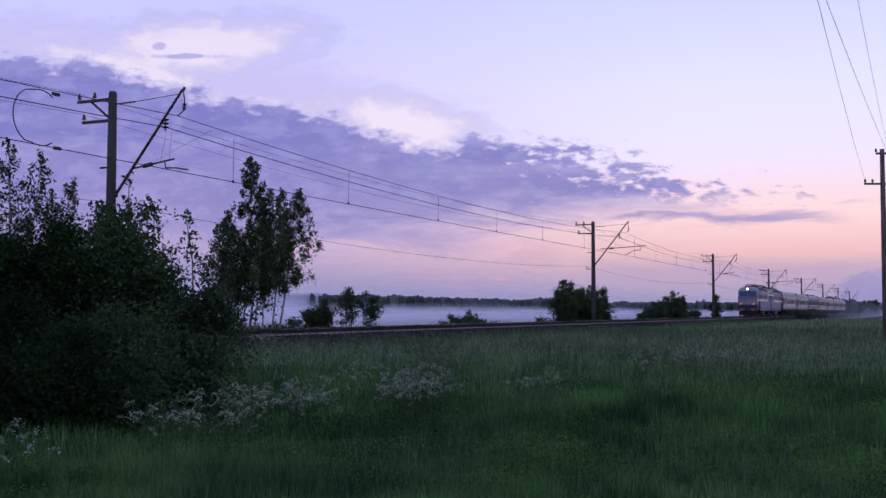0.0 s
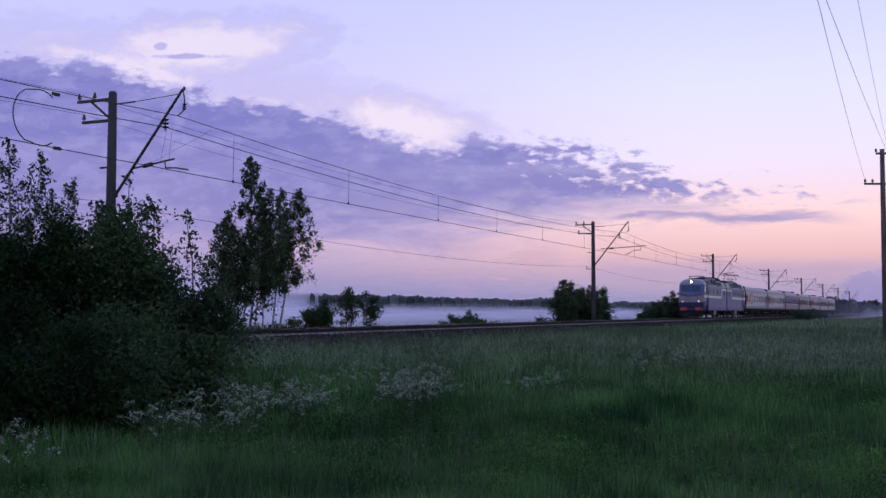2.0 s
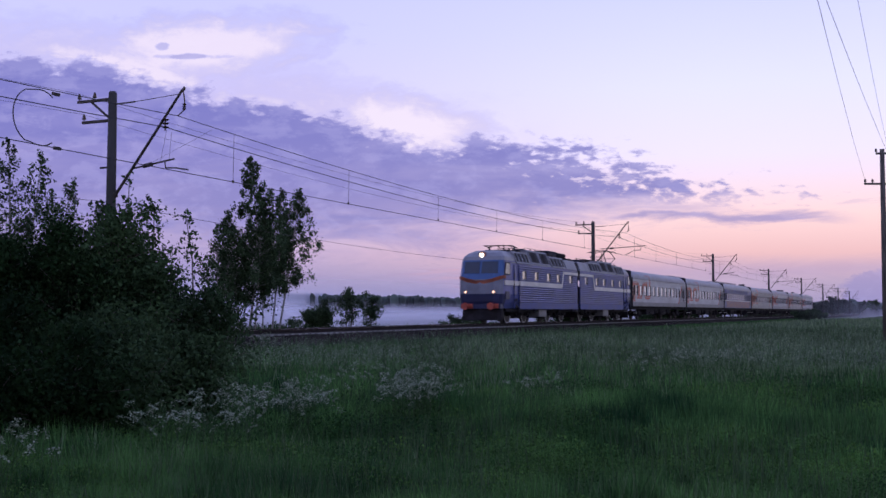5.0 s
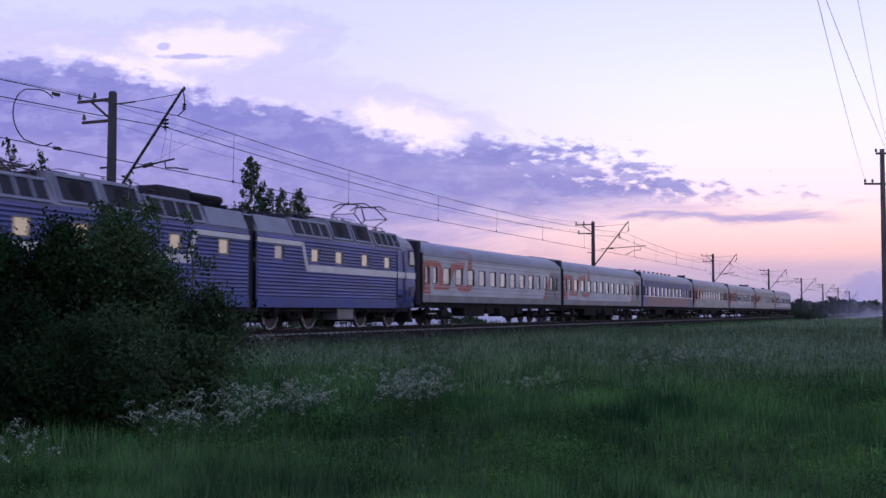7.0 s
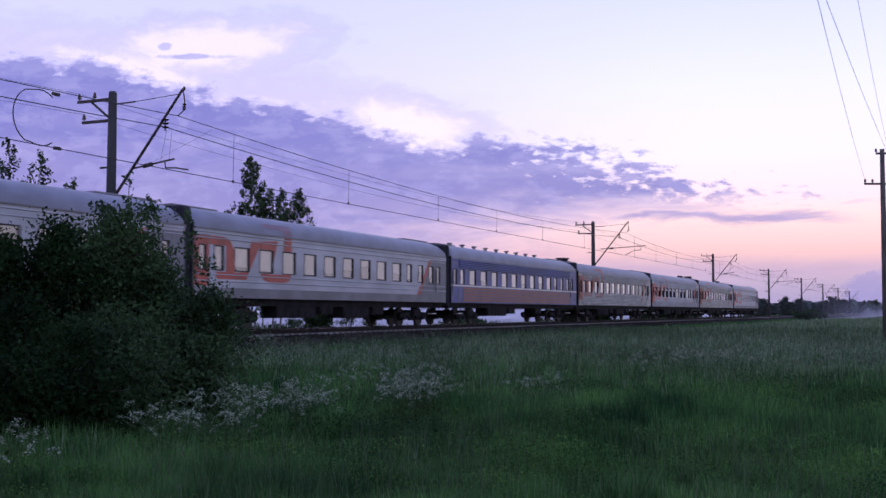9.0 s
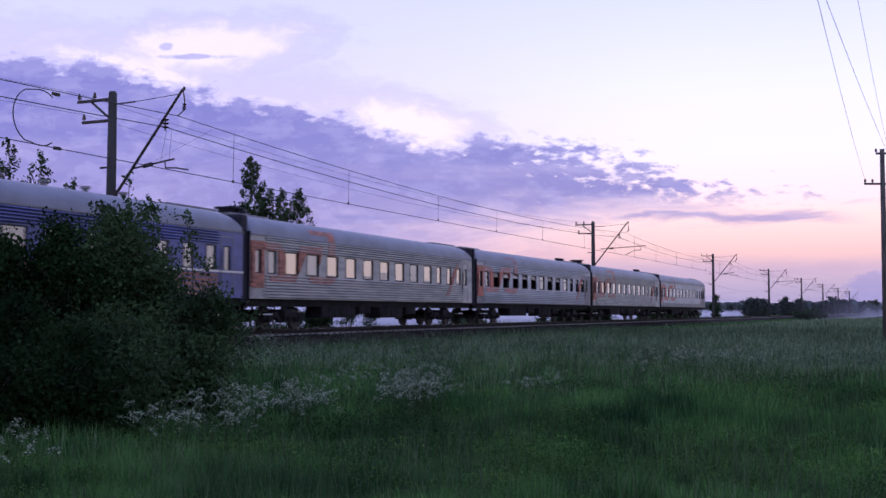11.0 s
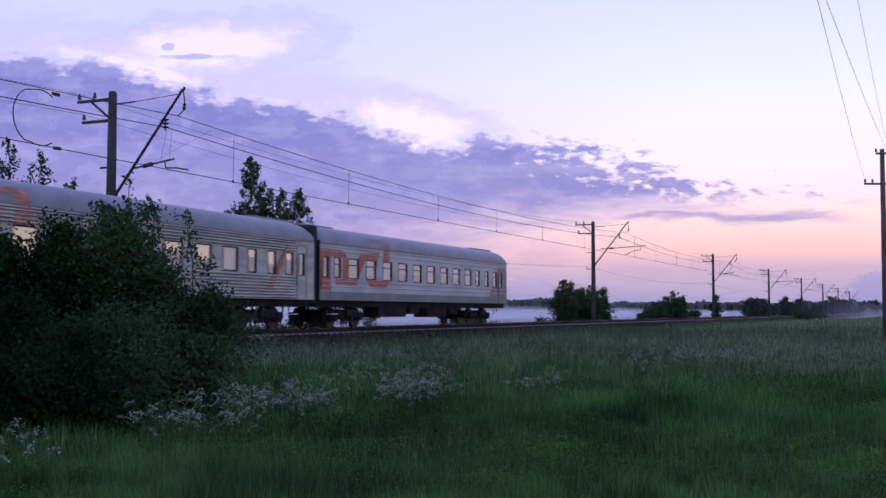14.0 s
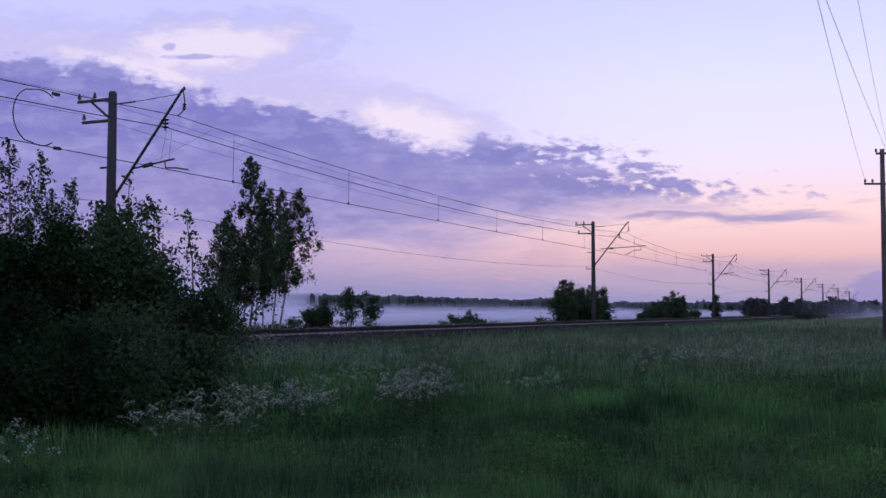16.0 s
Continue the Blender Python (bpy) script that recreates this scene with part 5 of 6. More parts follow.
def build_birch(bearing, y, stems, seed, leaf=0.15, label="slender birch with a ragged dark crown and pale trunks"):
    """Stems (foot, tip, height, crown base, reach, leaves); foot and tip are metres to the right as seen from the meadow."""
    rng = np.random.default_rng(seed)
    x, y = beside(bearing, y)
    side = np.array([math.sin(radians(bearing)), -math.cos(radians(bearing)), 0])
    t = thing("birch_tree", (x, y, ground_z(x, y)), label, "tree", "birches behind the track")
    bm = bmesh.new()
    places = []
    for foot, tip, h, cb, reach, count in stems:
        depth = rng.normal() * 0.3
        root = side * foot + np.array([0, 0, -0.2])
        top = side * tip + np.array([side[1], -side[0], 0]) * depth + np.array([0, 0, h])
        pts = limb(bm, root, top, 0.013 * h / 1.7, 0.010, rng, 0.02, 8, 7)
        m = 84
        per = count // (m * 3)
        for k in range(m):
            u = ((k + rng.uniform(0, 1)) / m) ** 0.92
            z = cb + (h * 0.985 - cb) * u
            q8 = min(7.99, z / h * 8)
            i = int(q8)
            p = pts[i] + (pts[i + 1] - pts[i]) * (q8 - i)
            far = 1.25 * reach * (1 - u) ** 0.9 * min(1.0, 0.6 + 2.4 * u) * rng.choice((0.45, 0.7, 0.9, 1.05, 1.2)) + 0.08
            ang = rng.uniform(0, 6.28)
            out = np.array([math.cos(ang), math.sin(ang), 0])
            q = p + out * far + np.array([0, 0, far * rng.uniform(0.2, 0.7) + 0.25 * u])
            limb(bm, p, q, 0.006 + 0.014 * (1 - u), 0.004, rng, 0.08, 3, 4)
            # three hanging sprays: two along the limb, one at its end
            for w in (rng.uniform(0.3, 0.6), rng.uniform(0.6, 0.9), 1.0):
                c = p + (q - p) * w
                length = rng.uniform(0.25, 0.75) * (0.35 + 0.65 * (1 - u))
                amount = max(3, int(per * (0.25 + 1.5 * (1 - u) ** 1.1) * rng.uniform(0.4, 1.4)))
                f = rng.uniform(0, 1, amount)
                spray = c + out * (f * 0.22 * far / (reach + 0.1))[:, None] - np.array([0, 0, 1.0]) * (f * length)[:, None]
                spray[:, 2] += 0.12 * (1 - u)
                places.append(spray + rng.normal(size=(amount, 3)) * (0.045 + 0.09 * (1 - u)))
        f = rng.uniform(0, 1, 26)[:, None]
        places.append(top - np.array([0, 0, 0.7]) * f + rng.normal(size=(26, 3)) * (0.02 + 0.05 * f))
    part("trunk", bm, M["birch_bark"], t, "pale birch trunks and limbs")
    v, f = leaf_mesh(np.concatenate(places), leaf, rng, 0.7, 0.6)
    raw("crown", v, f, M["leaf_birch"], t, "ragged hanging foliage")


build_birch(34.2, 33.5, [(0.0, 0.0, 10.0, 2.2, 1.75, 14000), (-0.35, -1.1, 7.0, 2.4, 1.15, 5000), (0.35, 0.7, 7.6, 2.2, 1.15, 5000)], 21)
build_birch(32.6, 35.0, [(-0.45, 0.15, 9.0, 3.0, 1.25, 6500), (-0.1, 1.2, 8.9, 2.8, 1.5, 9000), (-0.9, -0.6, 7.2, 3.0, 0.95, 3000)], 22)
build_birch(45.4, 33.5, [(-0.3, -0.45, 8.7, 2.0, 1.45, 3800), (0.5, 0.85, 8.2, 2.0, 1.4, 3400)], 25, label="slender sparse birch rising behind the thicket")
build_birch(42.9, 33.5, [(0.0, 0.0, 7.4, 1.5, 1.2, 3200), (0.6, 1.1, 5.9, 1.2, 1.0, 2200), (-0.6, -0.9, 6.8, 1.2, 1.1, 2600)], 26, label="slender sparse birch rising behind the thicket")
build_birch(36.0, 34.5, [(0.0, 0.2, 6.2, 1.2, 1.3, 3600), (0.3, 1.0, 5.0, 1.0, 1.0, 2400)], 24)


def build_small_trees():
    R = np.random.default_rng(31)
    g = "shrubs along the track"
    lab = "round dark green shrub beside the railway bank"

    def shrub(b, y, n, rx, h0, h1, cnt, seed, bare=0.06, leaf=0.16, spread=0.6, label=lab, name="shrub", mat="leaf_birch"):
        build_bush(name, beside(b, y), fan(R, n, rx, rx * 0.8, h0, h1, spread, cnt * 2, bare), leaf, mat, seed, label, "tree" if name == "small_tree" else "bush", g)

    lt = "small thin-stemmed tree with a loose crown"
    shrub(29.1, 36.5, 5, 0.75, 3.0, 3.7, 240, 101, 0.3, spread=0.7, name="small_tree", label=lt)
    shrub(27.95, 37.0, 5, 0.7, 2.8, 3.7, 260, 102, 0.3, spread=0.7, name="small_tree", label=lt)
    shrub(30.4, 36.0, 10, 1.3, 1.9, 2.5, 380, 103)
    shrub(31.6, 36.5, 4, 0.8, 1.0, 1.6, 160, 113)
    shrub(32.9, 37.0, 5, 1.3, 0.9, 1.5, 140, 114)
    shrub(34.6, 36.8, 5, 1.3, 0.9, 1.5, 140, 115)
    shrub(23.3, 36.0, 6, 1.2, 1.0, 1.7, 170, 104)
    shrub(22.4, 36.5, 6, 1.3, 1.3, 2.2, 220, 105)
    shrub(24.2, 36.5, 3, 0.7, 0.9, 1.3, 90, 116)
    shrub(21.4, 37.0, 3, 0.8, 0.8, 1.2, 80, 117)
    shrub(17.6, 31.6, 9, 1.3, 3.8, 5.4, 560, 106, leaf=0.2, spread=0.9)
    shrub(17.0, 32.0, 9, 1.6, 2.6, 4.2, 420, 140, leaf=0.2, spread=0.9)
    shrub(13.3, 32.5, 6, 1.6, 1.8, 2.6, 300, 141, leaf=0.22, spread=0.8)
    shrub(16.4, 31.0, 12, 2.2, 3.4, 4.7, 420, 107, leaf=0.2, spread=0.9)
    shrub(15.6, 31.4, 9, 1.4, 3.2, 4.5, 380, 108, leaf=0.2, spread=0.9)
    shrub(18.6, 33.0, 4, 1.2, 0.8, 1.3, 100, 118, leaf=0.2)
    shrub(12.9, 32.0, 7, 1.6, 2.2, 3.3, 340, 109, leaf=0.22, spread=0.9)
    shrub(12.1, 31.5, 11, 2.6, 3.3, 4.7, 420, 110, leaf=0.24, spread=1.0)
    shrub(11.3, 32.0, 7, 1.8, 1.8, 2.6, 280, 111, leaf=0.24, spread=0.9)
    shrub(9.95, 30.5, 5, 1.0, 3.2, 4.3, 380, 112, 0.25, leaf=0.24, spread=0.8)
    # far shrubs wear the leaf colour with haze painted in
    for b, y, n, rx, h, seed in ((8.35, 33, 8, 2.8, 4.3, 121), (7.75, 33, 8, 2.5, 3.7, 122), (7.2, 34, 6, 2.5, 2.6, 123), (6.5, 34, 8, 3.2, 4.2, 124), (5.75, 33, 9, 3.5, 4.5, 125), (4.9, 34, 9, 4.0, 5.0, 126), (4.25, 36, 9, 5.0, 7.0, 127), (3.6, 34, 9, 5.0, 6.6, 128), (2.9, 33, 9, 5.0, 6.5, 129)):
        shrub(b, y, n, rx, h * 1.0, h * 1.32, 420, seed, leaf=0.42, spread=1.5, mat="leaf_hazed", label="far rounded shrub, evening haze painted into its leaves")
    # before the track, hiding its far end
    shrub(5.55, 20.0, 12, 3.2, 1.3, 2.2, 420, 130, leaf=0.3, spread=0.9, label="low dark shrub before the railway bank")
    shrub(5.0, 20.0, 8, 3.0, 1.0, 1.7, 360, 131, leaf=0.3, spread=0.9, label="low dark shrub before the railway bank")
    shrub(2.3, 19.0, 12, 5.0, 4.0, 6.5, 520, 132, leaf=0.5, spread=1.8, label="tall far shrub at the meadow's end")


build_small_trees()


def build_far_woods():
    """The wooded rise behind the misty field: many crowns in one uneven belt."""
    rng = np.random.default_rng(9)
    v, f = [], []
    k = 0
    n = 5200
    ang = rng.uniform(radians(-3), radians(60), n)
    dist = rng.uniform(1350, 1750, n)
    for a, d in zip(ang, dist):
        deg = math.degrees(a)
        lift = 3.5 + 14.0 * max(0.0, min(1.0, (deg - 14) / 17)) + 2 * noise.noise((deg * 0.35, 0, 4))
        h = (8.5 + 2.5 * rng.uniform() + 2.5 * noise.noise((deg * 1.2, 2, 0))) * (1.3 if rng.uniform() < 0.02 else 1)
        w = rng.uniform(3.0, 6.5)
        cx, cy = d * math.cos(a), d * math.sin(a)
        b = lift * 0.8
        six = [(math.cos(q * math.pi / 3), math.sin(q * math.pi / 3)) for q in range(6)]
        ring = [(0, 0, h)]
        for r, z in ((0.55, 0.9), (1.0, 0.6), (0.8, 0.0)):
            ring += [(r * p * rng.uniform(0.75, 1.2), r * q * rng.uniform(0.75, 1.2), h * z * rng.uniform(0.93, 1.05) - (b + 2 if z == 0 else 0)) for p, q in six]
        v.extend([(cx + p[0] * w, cy + p[1] * w, p[2] + b) for p in ring])
        for i in range(6):
            j = (i + 1) % 6
            f.append((k, k + 1 + i, k + 1 + j))
            for o in (1, 7):
                f.extend([(k + o + i, k + o + 6 + i, k + o + 6 + j), (k + o + i, k + o + 6 + j, k + o + j)])
        k += 19
    # part of the wood's haze is in this leaf colour
    ob = raw("far_woods", v, f, M["leaf_hazed"])
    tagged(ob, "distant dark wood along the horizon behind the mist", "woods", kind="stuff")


build_far_woods()


# ---- meadow grass ----
def blades(bearings, dists, height, width, rng, lean=0.35):
    x, y = dists * np.cos(np.radians(bearings)), dists * np.sin(np.radians(bearings))
    z = np.array([ground_z(a, b) for a, b in zip(x, y)]) if len(x) < 4000 else GZ(x, y)
    n = len(x)
    ang = rng.uniform(0, 2 * np.pi, n)
    face = rng.uniform(0, 2 * np.pi, n)
    ln = height * lean * rng.uniform(0.1, 1.4, n)
    w = width * rng.uniform(0.6, 1.3, n)
    wx, wy = np.cos(face) * w / 2, np.sin(face) * w / 2
    lx, ly = np.cos(ang) * ln, np.sin(ang) * ln
    b0 = np.stack([x - wx, y - wy, z - 0.02], 1)
    b1 = np.stack([x + wx, y + wy, z - 0.02], 1)
    m0 = np.stack([x + lx * 0.3 - wx * 0.8, y + ly * 0.3 - wy * 0.8, z + height * 0.55], 1)
    m1 = np.stack([x + lx * 0.3 + wx * 0.8, y + ly * 0.3 + wy * 0.8, z + height * 0.55], 1)
    tp = np.stack([x + lx, y + ly, z + height], 1)
    v = np.stack([b0, b1, m0, m1, tp], 1).reshape(-1, 3)
    k = np.arange(n)[:, None] * 5
    f = np.stack([k + np.array([0, 1, 3]), k + np.array([0, 3, 2]), k + np.array([2, 3, 4])], 1).reshape(-1, 3)
    return v, f


GX, GY = np.arange(-5, 262, 1.0), np.arange(-3, 25, 0.7)
GH = np.array([[ground_z(float(a), float(b)) for a in GX] for b in GY])


def GZ(x, y):
    i = np.clip(np.searchsorted(GX, x) - 1, 0, len(GX) - 2)
    j = np.clip(np.searchsorted(GY, y) - 1, 0, len(GY) - 2)
    fx, fy = np.clip((x - GX[i]) / 1.0, 0, 1), np.clip((y - GY[j]) / 0.7, 0, 1)
    return GH[j, i] * (1 - fx) * (1 - fy) + GH[j, i + 1] * fx * (1 - fy) + GH[j + 1, i] * (1 - fx) * fy + GH[j + 1, i + 1] * fx * fy


def soft_noise(x, y, k, rng):
    out = np.zeros_like(x)
    for i in range(6):
        a, p = rng.uniform(0, 6.28), rng.uniform(0, 6.28)
        q = k * rng.uniform(0.6, 1.8)
        out += np.sin((x * math.cos(a) + y * math.sin(a)) * q + p)
    return out / 6


def build_grass():
    rng = np.random.default_rng(77)
    for lo, hi, count, h, w in ((5.0, 10.5, 190000, 0.27, 0.011), (10.5, 18, 160000, 0.32, 0.016), (18, 32, 110000, 0.38, 0.024), (32, 65, 90000, 0.46, 0.045), (65, 240, 60000, 0.5, 0.12)):
        b = rng.uniform(0.0, 49.0, count)
        d = np.sqrt(rng.uniform(lo * lo, hi * hi, count))
        x, y = d * np.cos(np.radians(b)), d * np.sin(np.radians(b))
        swing = np.interp(x, np.arange(-5, 60, 1.0), [bend(q) for q in np.arange(-5, 60, 1.0)])
        edge = y - swing
        keep = edge < 22.1 + rng.normal(size=count) * 0.3
        edge = edge[keep]
        b, d, x, y = b[keep], d[keep], x[keep], y[keep]
        patch = soft_noise(x, y, 0.9, np.random.default_rng(1)) + 0.6 * soft_noise(x, y, 3.1, np.random.default_rng(2))
        patch = 0.8 * patch + 0.9 * soft_noise(x, y, 8.0, np.random.default_rng(3))
        height = h * np.clip(0.85 + 0.85 * patch, 0.25, 1.9) * rng.uniform(0.55, 1.25, len(b))
        height *= np.where(d > 25, 0.85, 1.0) * np.interp(edge, [17.5, 21.5], [1.0, 0.5])
        # greyer blades take over with distance, painting haze onto the dry grass
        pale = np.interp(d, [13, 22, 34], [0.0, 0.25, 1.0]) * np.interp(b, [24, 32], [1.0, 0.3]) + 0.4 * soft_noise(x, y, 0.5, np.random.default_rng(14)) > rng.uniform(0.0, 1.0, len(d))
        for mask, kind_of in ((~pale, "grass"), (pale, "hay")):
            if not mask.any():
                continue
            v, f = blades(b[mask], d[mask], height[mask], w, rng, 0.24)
            tagged(raw("meadow_grass", v, f, M[kind_of]), "tall dark green meadow grass in uneven tufts" if kind_of == "grass" else "pale seeding meadow grass greyed by painted haze", "grass", kind="stuff")
    # the meadow round and behind the camera
    for b0, b1, lo, hi, count in ((0.0, 49.0, 1.5, 5.0, 16000), (49.0, 360.0, 1.5, 14.0, 60000), (49.0, 360.0, 14.0, 60.0, 60000)):
        b = rng.uniform(b0, b1, count)
        d = np.sqrt(rng.uniform(lo * lo, hi * hi, count))
        x, y = d * np.cos(np.radians(b)), d * np.sin(np.radians(b))
        keep = (y < 20.5) & (x > -4.5) & (y > -2.8) if b1 < 50 else y < 20.5
        b, d, x, y = b[keep], d[keep], x[keep], y[keep]
        v, f = blades(b, d, rng.uniform(0.18, 0.45, len(b)), 0.012 + 0.0012 * d, rng)
        z = np.repeat(np.array([ground_z(p, q) for p, q in zip(x, y)]) - GZ(x, y), 5)
        v[:, 2] += z
        tagged(raw("meadow_grass", v, f, M["grass"]), "tall dark green meadow grass in uneven tufts", "grass", kind="stuff")
    # broad-leaved weeds and clover between the blades
    for lo, hi, count, size in ((5.0, 11, 130000, 0.022), (11, 20, 110000, 0.036), (20, 45, 60000, 0.06)):
        b = rng.uniform(0.0, 49.0, count)
        d = np.sqrt(rng.uniform(lo * lo, hi * hi, count))
        x, y = d * np.cos(np.radians(b)), d * np.sin(np.radians(b))
        clump = soft_noise(x, y, 1.6, np.random.default_rng(4)) + soft_noise(x, y, 5.0, np.random.default_rng(6))
        keep = (y < 21.8) & (clump > rng.normal(size=count) * 0.3)
        x, y, c = x[keep], y[keep], clump[keep]
        z = GZ(x, y) + rng.uniform(0.08, 0.32, len(x)) + 0.16 * np.clip(c, 0, 1)
        v, f = leaf_mesh(np.stack([x, y, z], 1), size, rng, 0.1, 0.7)
        tagged(raw("meadow_weeds", v, f, M["weed"]), "broad-leaved weeds and clover among the grass", "weeds", kind="stuff")
    # flowering stalks, paler than the blades
    count = 30000
    b = rng.uniform(0.0, 49.0, count)
    d = 15.0 + 65.0 * rng.uniform(0, 1, count) ** 0.6
    y = d * np.sin(np.radians(b))
    keep = y < 21.8
    b, d = b[keep], d[keep]
    v, f = blades(b, d, rng.uniform(0.45, 0.85, len(b)), 0.003 + d * 0.0005, rng, 0.25)
    tagged(raw("grass_stalks", v, f, M["straw"]), "pale seeding grass stalks standing above the meadow", "grass", kind="stuff")
    count = 9000
    b, d = rng.uniform(0.0, 49.0, count), np.sqrt(rng.uniform(6 * 6, 16 * 16, count))
    tuft = soft_noise(d * np.cos(np.radians(b)), d * np.sin(np.radians(b)), 2.2, np.random.default_rng(12))
    b, d = b[tuft > -0.1], d[tuft > -0.1]
    v, f = blades(b, d, rng.uniform(0.3, 0.66, len(b)), 0.008, rng, 0.12)
    tagged(raw("grass_stalks", v, f, M["straw"]), "pale seeding grass stalks standing above the meadow", "grass", kind="stuff")
    # rough weeds on the bank's foot
    count = 30000
    x, y = rng.uniform(18, 240, count), rng.normal(22.3, 0.55, count)
    y = y + np.array([bend(q) for q in x])
    b, d = np.degrees(np.arctan2(y, x)), np.hypot(x, y)
    v, f = blades(b, d, rng.uniform(0.08, 0.32, count), 0.02 + d * 0.0006, rng, 0.5)
    tagged(raw("bank_weeds", v, f, M["grass"]), "rough weeds at the foot of the railway bank", "grass", kind="stuff")
    # far side of the bank
    count = 14000
    x, y = rng.uniform(20, 260, count), rng.uniform(29.2, 33, count)
    z = np.full(count, -1.0)
    b, d = np.degrees(np.arctan2(y, x)), np.hypot(x, y)
    v, f = blades(b, d, rng.uniform(0.3, 0.95, count), 0.03 + d * 0.0007, rng, 0.5)
    v[:, 2] -= 0.1
    tagged(raw("verge_grass", v, f, M["grass"]), "rough grass on the verge behind the track", "grass", kind="stuff")


build_grass()


def umbel(pos, radius, rng, bits):
    a = rng.uniform(0, 6.28, bits)
    r = radius * np.sqrt(rng.uniform(0, 1, bits))
    tx, ty = rng.normal(size=2) * 0.45
    dx, dy = np.cos(a) * r, np.sin(a) * r
    return np.stack([pos[0] + dx, pos[1] + dy, pos[2] - 0.55 * r * r / radius + dx * tx + dy * ty + rng.normal(size=bits) * 0.007], 1)


def floret_mesh(pos, size, rng):
    n = len(pos)
    a = rng.uniform(0, 1.57, n)
    s = size * rng.uniform(0.7, 1.3, n)
    tilt = rng.normal(size=(n, 2)) * 0.35
    corners = []
    for q in range(4):
        cx, cy = np.cos(a + q * np.pi / 2) * s, np.sin(a + q * np.pi / 2) * s
        corners.append(pos + np.stack([cx, cy, cx * tilt[:, 0] + cy * tilt[:, 1]], 1))
    v = np.stack(corners, 1).reshape(-1, 3)
    return v, np.arange(4 * n).reshape(-1, 4)


def parsley_model(seed, at, bits=30):
    rng = np.random.default_rng(seed)
    t = thing("cow_parsley", at, "flowering white cow parsley standing in the grass", "wildflower", "cow parsley plants")
    bm = bmesh.new()
    pos = []
    h = rng.uniform(0.72, 0.95)
    for s in range(3):
        top = np.array([rng.normal() * 0.13, rng.normal() * 0.13, h * rng.uniform(0.75, 1)])
        pts = limb(bm, (rng.normal() * 0.03, rng.normal() * 0.03, -0.03), top, 0.006, 0.003, rng, 0.04, 3, 4)
        for q in range(4):
            p = pts[1 + q % 2] if q else pts[-1]
            e = top + np.array([rng.normal() * 0.12, rng.normal() * 0.12, rng.uniform(-0.14, 0.06)])
            limb(bm, p, e, 0.003, 0.002, rng, 0.05, 2, 3)
            pos.append(umbel(e, rng.uniform(0.035, 0.065), rng, bits))
    part("stem", bm, M["stem"], t)
    for p in pos:
        v, f = floret_mesh(p, 0.0085, rng)
        tagged(raw("umbel", v, f, M["umbel"], t), "flat white flower head", kind="stuff")
    lp = rng.normal(size=(60, 3)) * (0.12, 0.12, 0.14) + (0, 0, 0.32)
    v, f = leaf_mesh(lp, 0.05, rng)
    tagged(raw("leaf_cluster", v, f, M["weed"], t), kind="stuff")
    return t


def build_flowers():
    rng = np.random.default_rng(55)
    def ground_at(x, y):
        return (x, y, ground_z(x, y))
    models = [parsley_model(200 + i, ground_at(*polar(25.3 + 0.3 * i, 13.6 + 0.2 * i))) for i in range(4)]
    spots = [(rng.normal(25.3, 0.55), rng.normal(13.8, 0.4)) for _ in range(12)]
    spots += [(rng.uniform(29.6, 35.6), rng.normal(12.2, 0.4)) for _ in range(9)]
    spots += [(rng.normal(34.3, 0.9), rng.normal(11.5, 0.4)) for _ in range(5)]
    spots += [(rng.normal(38.3, 0.6), rng.normal(10.6, 0.2)) for _ in range(3)]
    spots += [(rng.normal(46.3, 0.4), rng.normal(8.8, 0.2)) for _ in range(2)]
    spots += [(rng.normal(27.6, 0.6), rng.normal(15.5, 0.5)) for _ in range(3)]
    spots += [(rng.uniform(18.5, 22), rng.normal(14.5, 0.5)) for _ in range(2)]
    spots += [(rng.normal(11.5, 1.5), rng.normal(24, 2)) for _ in range(12)]
    spots += [(33.2, 36.2), (33.05, 36.4), (33.35, 36.5)]
    for k, (b, d) in enumerate(spots):
        x, y = polar(b, d)
        copy_thing(models[k % 4], pose(x, y, ground_z(x, y), 0, 0, rng.uniform(0, 360)))
    # the pale drifts further off
    pos = []
    n = 5200
    b = rng.uniform(1.0, 36.0, n)
    d = 24 + 91 * rng.uniform(0, 1, n) ** 1.7
    x, y = d * np.cos(np.radians(b)), d * np.sin(np.radians(b))
    patch = soft_noise(x, y, 0.35, np.random.default_rng(8))
    keep = (y < 21.6) & (patch > -0.12 + 0.25 * rng.normal(size=n))
    for x_, y_, d_ in zip(x[keep], y[keep], d[keep]):
        gz = ground_z(x_, y_)
        for q in range(6):
            e = np.array([x_ + rng.normal() * 0.2, y_ + rng.normal() * 0.2, gz + rng.uniform(0.45, 0.85)])
            pos.append(umbel(e, 0.05, rng, 4))
    v, f = floret_mesh(np.concatenate(pos), 0.0105, rng)
    tagged(raw("flower_drift", v, f, M["drift"]), "pale drifts of white cow parsley across the meadow", "wildflower", kind="stuff")


build_flowers()


